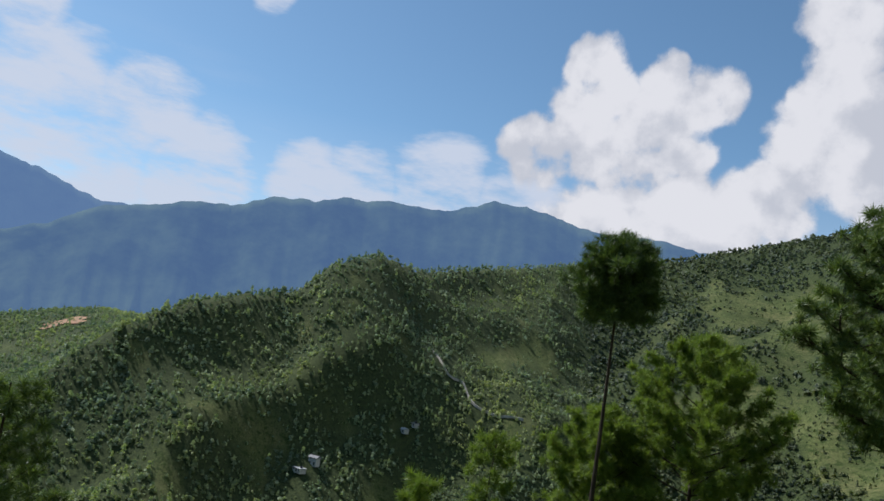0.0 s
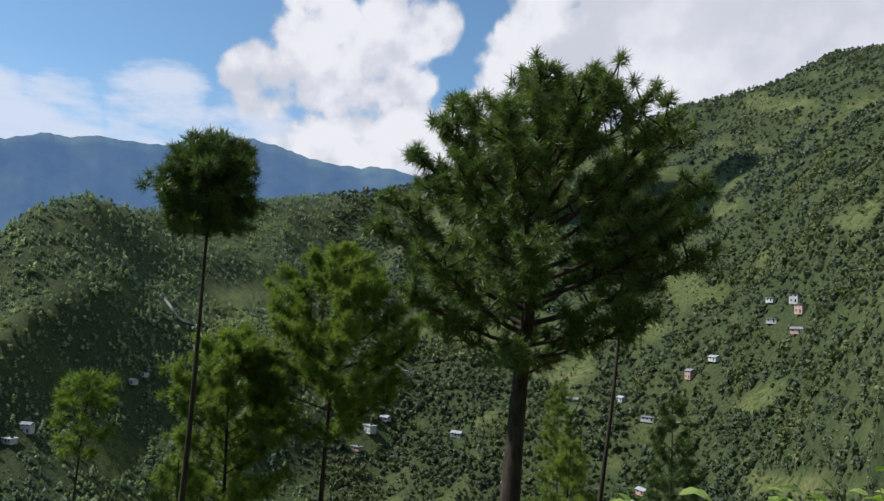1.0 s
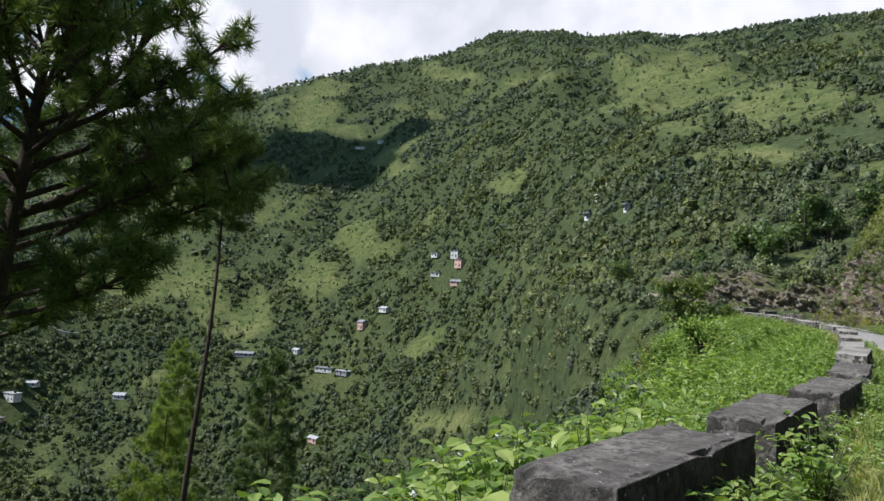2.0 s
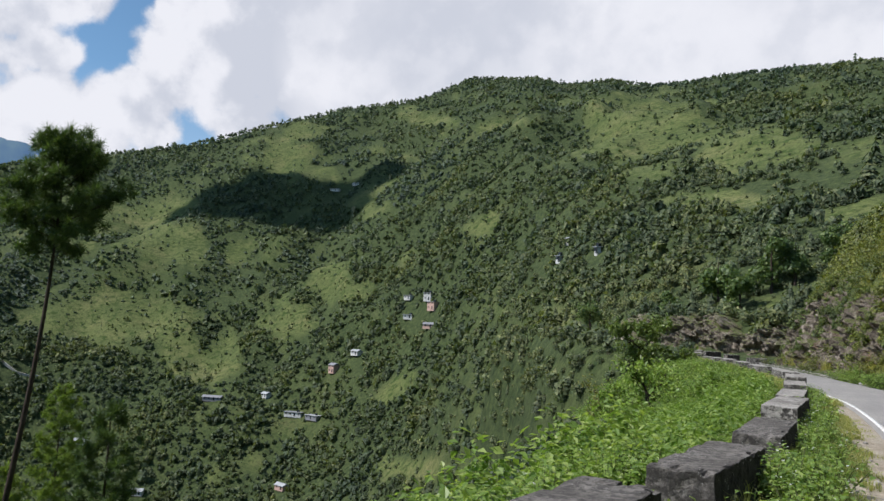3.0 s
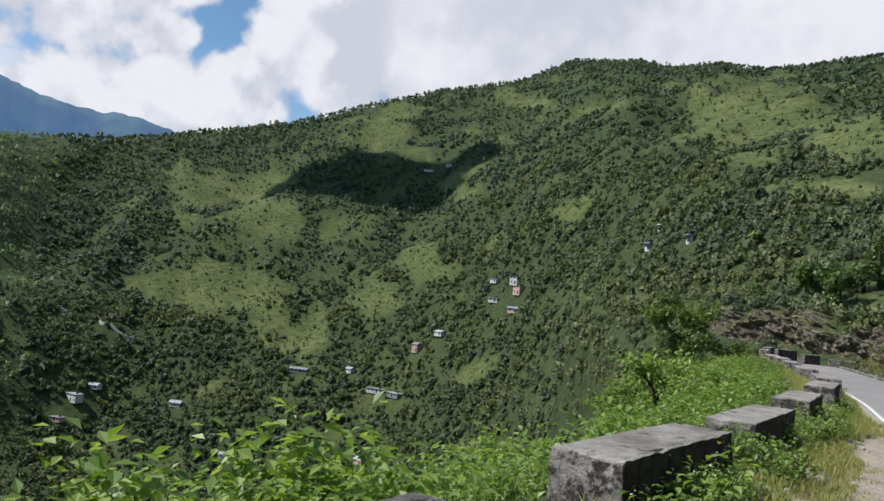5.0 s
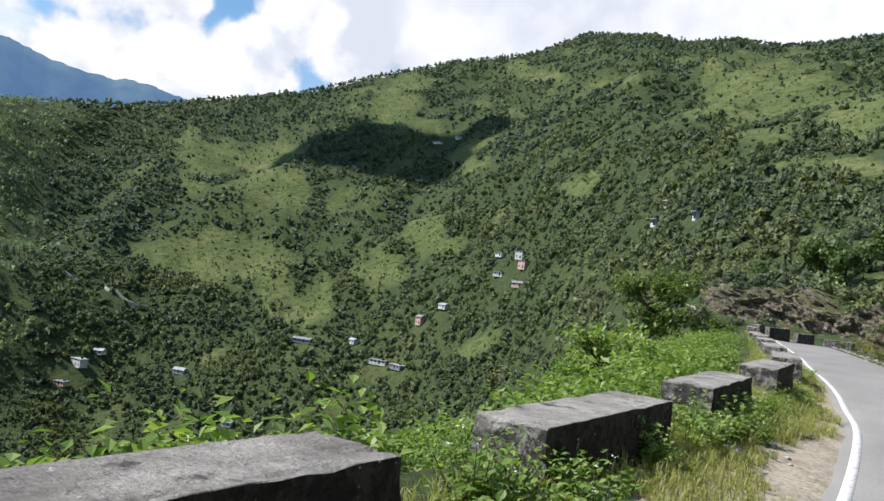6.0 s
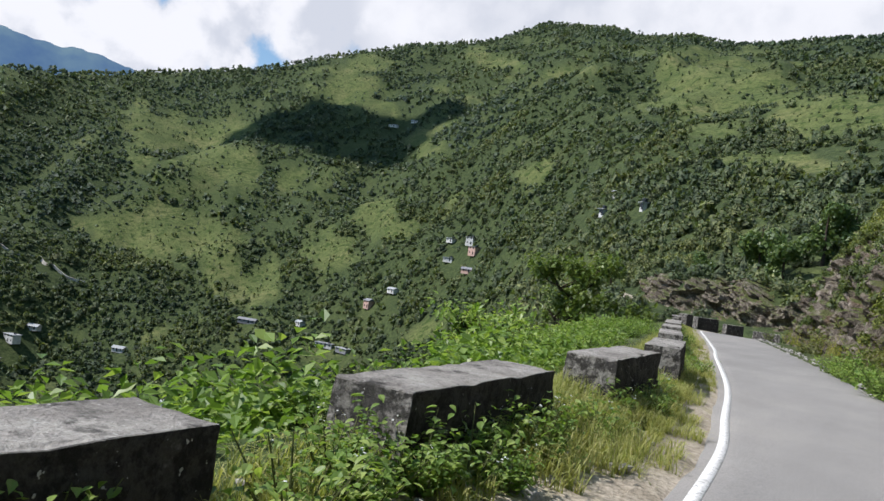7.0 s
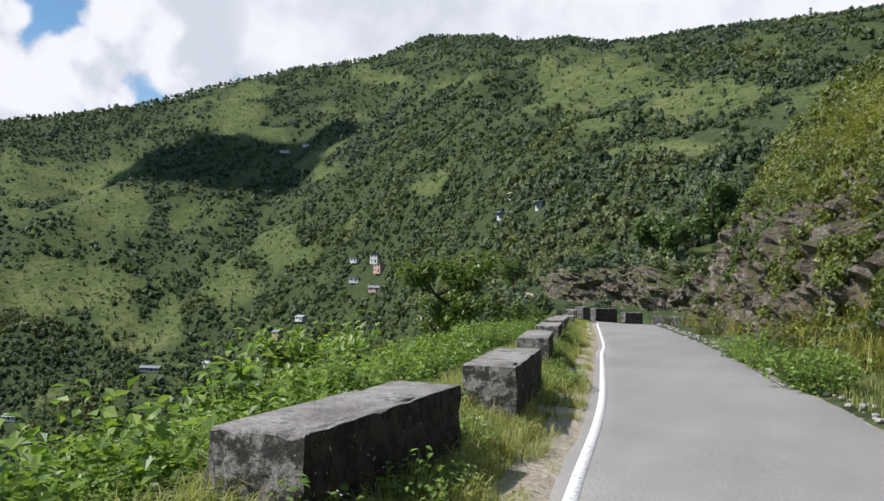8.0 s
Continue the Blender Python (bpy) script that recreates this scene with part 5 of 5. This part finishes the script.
    place(weed, on_ground(x, y), "weeds on the verge", rng, (0.5, 0.85), 0.0)
    x, y = along_road(8, 46, 1.75, 2.2, 60, rng)
    place(weed, on_ground(x, y), "weeds on the verge", rng, (0.28, 0.45), 0.0)
    tall = [(-3.8, 28.2), (-4.7, 29.3)]
    place(leafy, on_ground([p[0] for p in tall], [p[1] for p in tall]), "shrubs outside the parapet", rng, (1.2, 1.4))
    x, y = along_road(22, 46, 1.75, 2.5, 80, rng)
    place(weed, on_ground(x, y), "weeds on the verge", rng, (0.4, 0.8), 0.0)
    # weeds in front of and between the blocks
    seg = [(-0.85, 21.5), (-1.0, 21.9), (-0.75, 21.8), (-0.9, 22.15), (-0.8, 22.7), (-0.88, 23.6),  (-0.75, 18.4), (-0.32, 16.4), (-0.42, 17.1),
           (0.0, 14.2), (0.02, 13.2), (0.1, 11.9), (0.0, 10.2), (-0.2, 15.2), (-0.2, 8.6), (-0.3, 6.4), (-2.35, 32.4), (-0.2, 12.2)]
    place(weed, on_ground([p[0] for p in seg], [p[1] for p in seg]), "weeds on the verge", rng, (0.65, 1.05), 0.0)
    discard(bright + olive + weed + leafy)


def blades(name, x, y, z, length, width, seed, mat, label, lean=0.5):
    rng = np.random.RandomState(seed)
    n = len(x)
    a = rng.uniform(0, 6.28, n)
    ln = length * rng.uniform(0.45, 1.2, n)
    le = rng.uniform(0.1, 1.0, n) * lean
    ca, sa = np.cos(a), np.sin(a)
    p = np.stack([x, y, z], 1)
    side = np.stack([-sa, ca, np.zeros(n)], 1) * (width * rng.uniform(0.6, 1.2, n))[:, None]
    out = np.stack([ca, sa, np.zeros(n)], 1)
    mid = p + out * (ln * le * 0.35)[:, None] + np.array([0, 0, 1.0]) * (ln * 0.6)[:, None]
    tip = p + out * (ln * le)[:, None] + np.array([0, 0, 1.0]) * (ln * (1.0 - 0.45 * le))[:, None]
    v = np.stack([p - side, p + side, mid + side * 0.7, mid - side * 0.7, tip], 1).reshape(-1, 3)
    b = (np.arange(n) * 5)[:, None]
    f = np.concatenate([b + [0, 1, 2], b + [0, 2, 3], b + [3, 2, 4]])
    ob = link(name, v, f, mat)
    return tagged(ob, label, "grass", kind="stuff")


def verge_grass():
    rng = np.random.RandomState(9)
    x, y = along_road(2, 60, 1.35, 2.6, 105000, rng)
    tuft = fractal(x, y, 0.55, 2) + 0.35 * fractal(x + 40, y, 2.2, 2)
    edge, _ = beside(ROADLINE, x, y)
    bare = np.interp(y, [5, 17, 22, 26, 40], [1.95, 1.92, 1.78, 1.5, 1.45])
    k = (tuft * 1.2 + (edge - bare) * 0.9) > 0.02
    x, y = x[k], y[k]
    blades("verge_grass", x, y, land(x, y) + 0.02, 0.10 + 0.13 * np.clip(edge[k] - 1.6, 0, 1.0), 0.0042, 10, GRASS, "thin dry yellow-green grass along the verge", 1.3)
    x, y = along_road(23.5, 48, 1.28, 2.5, 52000, rng)
    k = fractal(x, y, 0.5, 2) * 1.3 + (beside(ROADLINE, x, y)[0] - 1.55) * 1.4 > 0
    x, y = x[k], y[k]
    blades("verge_grass", x, y, land(x, y) + 0.01, 0.20 + 0.16 * np.clip(beside(ROADLINE, x, y)[0] - 1.6, 0, 1), 0.0042, 13, GRASS, "thick light yellow-green grass between wall and road", 1.3)
    x, y = along_road(4, 40, -3.2, -1.6, 16000, rng)
    blades("verge_grass", x, y, land(x, y), 0.20, 0.005, 11, GRASS, "short green grass under the rock cutting", 0.8)
    # long tussocks on the bank above the cutting
    cx, cy = along_road(24, 60, -9, -3.0, 300, rng)
    n = 90
    x, y = (np.repeat(cx, n) + rng.normal(0, 0.22, len(cx) * n)), (np.repeat(cy, n) + rng.normal(0, 0.22, len(cx) * n))
    blades("bank_grass", x, y, land(x, y) + 0.1, 0.75, 0.008, 12, DRYGRASS, "long yellow-green grass hanging over the bank", 1.5)


def stones():
    rng = np.random.RandomState(31)
    V, F, k = [], [], 0
    for kind in range(5):
        tv, tf = icosphere(0, rng, 0.30, 0.6)
        x, y = along_road(14, 60, -1.95, -1.42, 170, rng)
        x2, y2 = along_road(4, 40, 1.55, 2.6, 60, rng)
        x, y = np.concatenate([x, x2]), np.concatenate([y, y2])
        size = rng.uniform(0.012, 0.05, len(x)) * np.where(rng.uniform(0, 1, len(x)) < 0.08, 2.0, 1.0)
        v, f = soup(tv, tf, frames_of(np.stack([x, y, land(x, y) + 0.03], 1), size, rng.uniform(0, 6.28, len(x))))
        V.append(v)
        F.append(f + k)
        k += len(v)
    tagged(link("roadside_stones", np.vstack(V), np.vstack(F), STONE), "loose pale stones along the asphalt edge", "stones", kind="stuff")


PETAL = plain("white_petals", (0.72, 0.72, 0.68), 0.7, 0.1, 40.0)
STONE = plain("pale_road_stone", (0.34, 0.32, 0.29), 0.9, 0.4, 30.0)
stones()
vegetation()
verge_grass()
leafy_tree(5, -11.8, 47.6, 6.6, 1.5, TREELEAVES, "open leafy tree with dark limbs below the bend", 4200, 0.27)
leafy_tree(8, -7.3, 33.8, 3.6, 1.0, LEAVES, "slim leafy sapling rising above the shrubs", 900, 0.20)
leafy_tree(6, -9.6, 36.5, 3.4, 1.0, LEAVES, "small leafy sapling among the shrubs", 900, 0.20)
leafy_tree(7, -11.5, 41.0, 3.6, 0.9, DRYLEAVES, "small olive-green sapling among the shrubs", 900, 0.20)


def big_tree(seed, x, y, height, radius, label):
    rng = np.random.RandomState(seed)
    z = float(land(np.array([x]), np.array([y]))[0])
    root = empty("broadleaf_tree", x, y, z - 0.3)
    v, f = tube([(0, 0, 0), (0.1, 0, height * 0.3), (0.0, 0.1, height * 0.6), (0.1, 0.1, height * 0.9)], [0.28, 0.22, 0.15, 0.05], 8)
    link("trunk", v, f, BARK, root, True)
    V, F, c = [], [], 0
    for i in range(9):
        tv, tf, _ = crown_of(seed * 20 + i, 240, 5)
        h = rng.uniform(0.08, 0.75)
        k = radius * rng.uniform(0.45, 0.7) * (1.25 - h * 0.6)
        a = rng.uniform(0, 6.28)
        V.append(tv * k + [math.cos(a) * radius * 0.5, math.sin(a) * radius * 0.5, height * h])
        F.append(tf + c)
        c += len(tv)
    link("crown", np.vstack(V), np.vstack(F), NEEDLES, root, False, "dense dark green crown")
    return tagged(root, label, "tree", group="tall trees above the far road")


for i, (x, y, h, w) in enumerate([(-24, 139, 10.5, 3.6), (-16, 143, 9.5, 3.4), (-12.5, 145, 8.5, 3.0), (-20, 136, 6.5, 2.8), (-31, 137, 6.0, 2.6), (-46, 137, 5.0, 2.4), (-6, 150, 8.0, 3.0)]):
    big_tree(i + 3, x, y, h, w, "tall dark green tree above the road across the gully")


# ---- houses, tracks and fields on the far slopes ----
def box(w, d, h, x=0.0, y=0.0, z=0.0, bevel=0.0):
    bm = bmesh.new()
    bmesh.ops.create_cube(bm, size=1.0)
    bmesh.ops.scale(bm, verts=bm.verts, vec=(w, d, h))
    bmesh.ops.translate(bm, verts=bm.verts, vec=(x, y, z + h / 2))
    if bevel:
        bmesh.ops.bevel(bm, geom=bm.edges[:], offset=bevel, segments=1, affect="EDGES")
    return bm


def house(x, y, w, d, storeys, wall, roof, pitched, label):
    z = float(land(np.array([x]), np.array([y]))[0])
    turn = math.degrees(math.atan2(-(x - CENTRE[0]), y - CENTRE[1])) - 42 + 16 * math.sin(x)
    root = empty("house", x, y, z - 0.6, turn)
    w, d = w * 0.72, d * 0.72
    h = 2.3 * storeys + 0.5
    part("wall", box(w, d, h), wall, root)
    if pitched:
        bm = bmesh.new()
        e, t = 0.5, 0.12
        a = [bm.verts.new(p) for p in [(-w / 2 - e, -d / 2 - e, h - 0.2), (w / 2 + e, -d / 2 - e, h - 0.2), (w / 2 + e, 0, h + d * 0.28), (-w / 2 - e, 0, h + d * 0.28),
                                       (w / 2 + e, d / 2 + e, h - 0.2), (-w / 2 - e, d / 2 + e, h - 0.2)]]
        bm.faces.new((a[0], a[1], a[2], a[3]))
        bm.faces.new((a[3], a[2], a[4], a[5]))
        bm.faces.new((a[1], a[4], a[2]))
        bm.faces.new((a[0], a[3], a[5]))
        part("roof", bm, roof, root)
    else:
        part("roof", box(w + 0.9, d + 0.9, 0.22, z=h, bevel=0.03), roof, root)
        part("water_tank", box(1.2, 1.2, 1.1, x=w * 0.25, z=h + 0.2, bevel=0.15), DARKPANE, root)
    n = max(2, int(w / 2.4))
    for s in range(storeys):
        for i in range(n):
            wx = -w / 2 + w * (i + 0.5) / n
            if s == 0 and i == n // 2:
                part("door", box(0.9, 0.10, 1.8, x=wx, y=-d / 2 - 0.03, z=0.8), DARKPANE, root)
            else:
                part("window", box(0.8, 0.10, 0.9, x=wx, y=-d / 2 - 0.03, z=1.6 + s * 2.5), DARKPANE, root)
    return tagged(root, label, "house", group="village houses on the slope")


W, P = WHITEWASH, PINKWALL
HOUSES = [(-251.5, 393, 7, 6, 1, W, TINROOF, False, "small white village house among trees"), (-222.5, 374, 8, 6, 2, P, SLATE, False, "faded pink two-storey village house with flat roof"),
          (-243.5, 381, 8, 5, 1, W, TINROOF, False, "low white village house with flat roof"), (-232, 384, 7, 5, 2, W, SLATE, False, "narrow white village house with grey roof"), (-218, 363, 9, 5, 1, P, SLATE, True, "low brownish village house with slate roof"),
          (-271, 368, 9, 5, 1, W, TINROOF, True, "white cottage with tin roof on a terrace"), (-285, 365, 7, 6, 2, P, SLATE, True, "pink two-storey house beside terraced fields"),
          (-322, 348, 8, 5, 1, W, TINROOF, True, "small white house with pale tin roof"), (-293, 341, 15, 6, 1, W, SLATE, False, "long low building with grey flat roof"), (-277, 339, 13, 6, 1, SLATE, TINROOF, False, "long grey building with tin roof"),
          (-350, 332, 16, 5, 1, SLATE, SLATE, True, "long dark roofed shed between trees"), (-406, 286, 10, 6, 1, W, TINROOF, True, "white farmhouse with tin roof in the valley"),
          (-448, 244, 13, 7, 2, W, TINROOF, False, "large white building in the valley hamlet"), (-452, 258, 9, 6, 1, W, TINROOF, True, "white hamlet house with tin roof"), (-440, 231, 10, 6, 1, P, SLATE, False, "pale brick hamlet house"),
          (-338, 274, 8, 5, 1, W, TINROOF, True, "low white house under the village"), (-260, 297, 9, 5, 1, P, TINROOF, True, "small tin-roofed shed on a terrace"), (-97.5, 251, 2.6, 2.4, 1, W, TINROOF, False, "tiny white hut on the wooded slope"), (-96.5, 257, 2.2, 2.0, 1, W, TINROOF, True, "tiny white outhouse above a hut"), (-77.5, 233, 2.2, 2.0, 1, W, TINROOF, False, "small white hut half hidden by trees"),
          (-423, 116, 9, 6, 1, W, TINROOF, True, "white farmhouse low in the valley"), (-485, 100, 8, 5, 1, W, TINROOF, True, "white house on a field terrace"), (-492, 108, 7, 5, 1, W, SLATE, False, "flat roofed house on a field terrace"),
          (-441, 34, 10, 6, 1, W, TINROOF, False, "white valley house with flat roof"), (-446, 42, 8, 5, 2, W, SLATE, True, "two-storey white valley house"), (-514, 640, 14, 6, 1, W, TINROOF, False, "long pale building on a high shoulder"), (-495, 652, 10, 6, 1, W, TINROOF, True, "pale house on a high shoulder")]
for item in HOUSES:
    house(*item)


def track(points, width, mat, label, name="hill_track", lift=0.9):
    line = smooth_line([(x, y, 0) for x, y in points], 8)
    d = np.gradient(line[:, :2], axis=0)
    d /= np.linalg.norm(d, axis=1)[:, None]
    nrm = np.stack([-d[:, 1], d[:, 0]], 1)
    mid = land(line[:, 0], line[:, 1]) + lift
    offs = [-width / 2 - 0.15, -width / 2, width / 2, width / 2 + 0.15]
    V = []
    for p, q, z in zip(line, nrm, mid):
        V += [(p[0] + q[0] * o, p[1] + q[1] * o, z - (1.8 if i in (0, 3) else 0)) for i, o in enumerate(offs)]
    F = [[a * 4 + b, a * 4 + b + 1, (a + 1) * 4 + b + 1, (a + 1) * 4 + b] for a in range(len(line) - 1) for b in range(3)]
    ob = link(name, V, F, mat)
    ob.data.flip_normals()
    return tagged(ob, label, "track", kind="structure")


track([(-566, 131), (-563, 133), (-549, 138), (-546, 142), (-545, 152), (-530, 156), (-522, 164), (-508, 189)], 0.9, PALEROAD, "pale winding dirt track on the wooded spur", lift=1.6)
track([(-520, 262), (-513, 270), (-509, 283), (-498, 283), (-487, 289), (-476, 300)], 1.1, PALEROAD, "pale track winding round a green spur", lift=1.6)


def field(x, y, w, d, mat, label):
    g = 7
    V, F = [], []
    for i in range(g):
        for j in range(g):
            V.append((x + (i / (g - 1) - 0.5) * w + 6 * math.sin(j * 1.3), y + (j / (g - 1) - 0.5) * d + 5 * math.sin(i * 1.7), 0))
    V = np.array(V)
    V[:, 2] = land(V[:, 0], V[:, 1]) + 1.2
    F = [[i * g + j, (i + 1) * g + j, (i + 1) * g + j + 1, i * g + j + 1] for i in range(g - 1) for j in range(g - 1)]
    return tagged(link("field", V, F, mat), label, "field", kind="structure")


field(-825, -186, 30, 34, REDSOIL, "bare orange-brown cut field on the far hill")
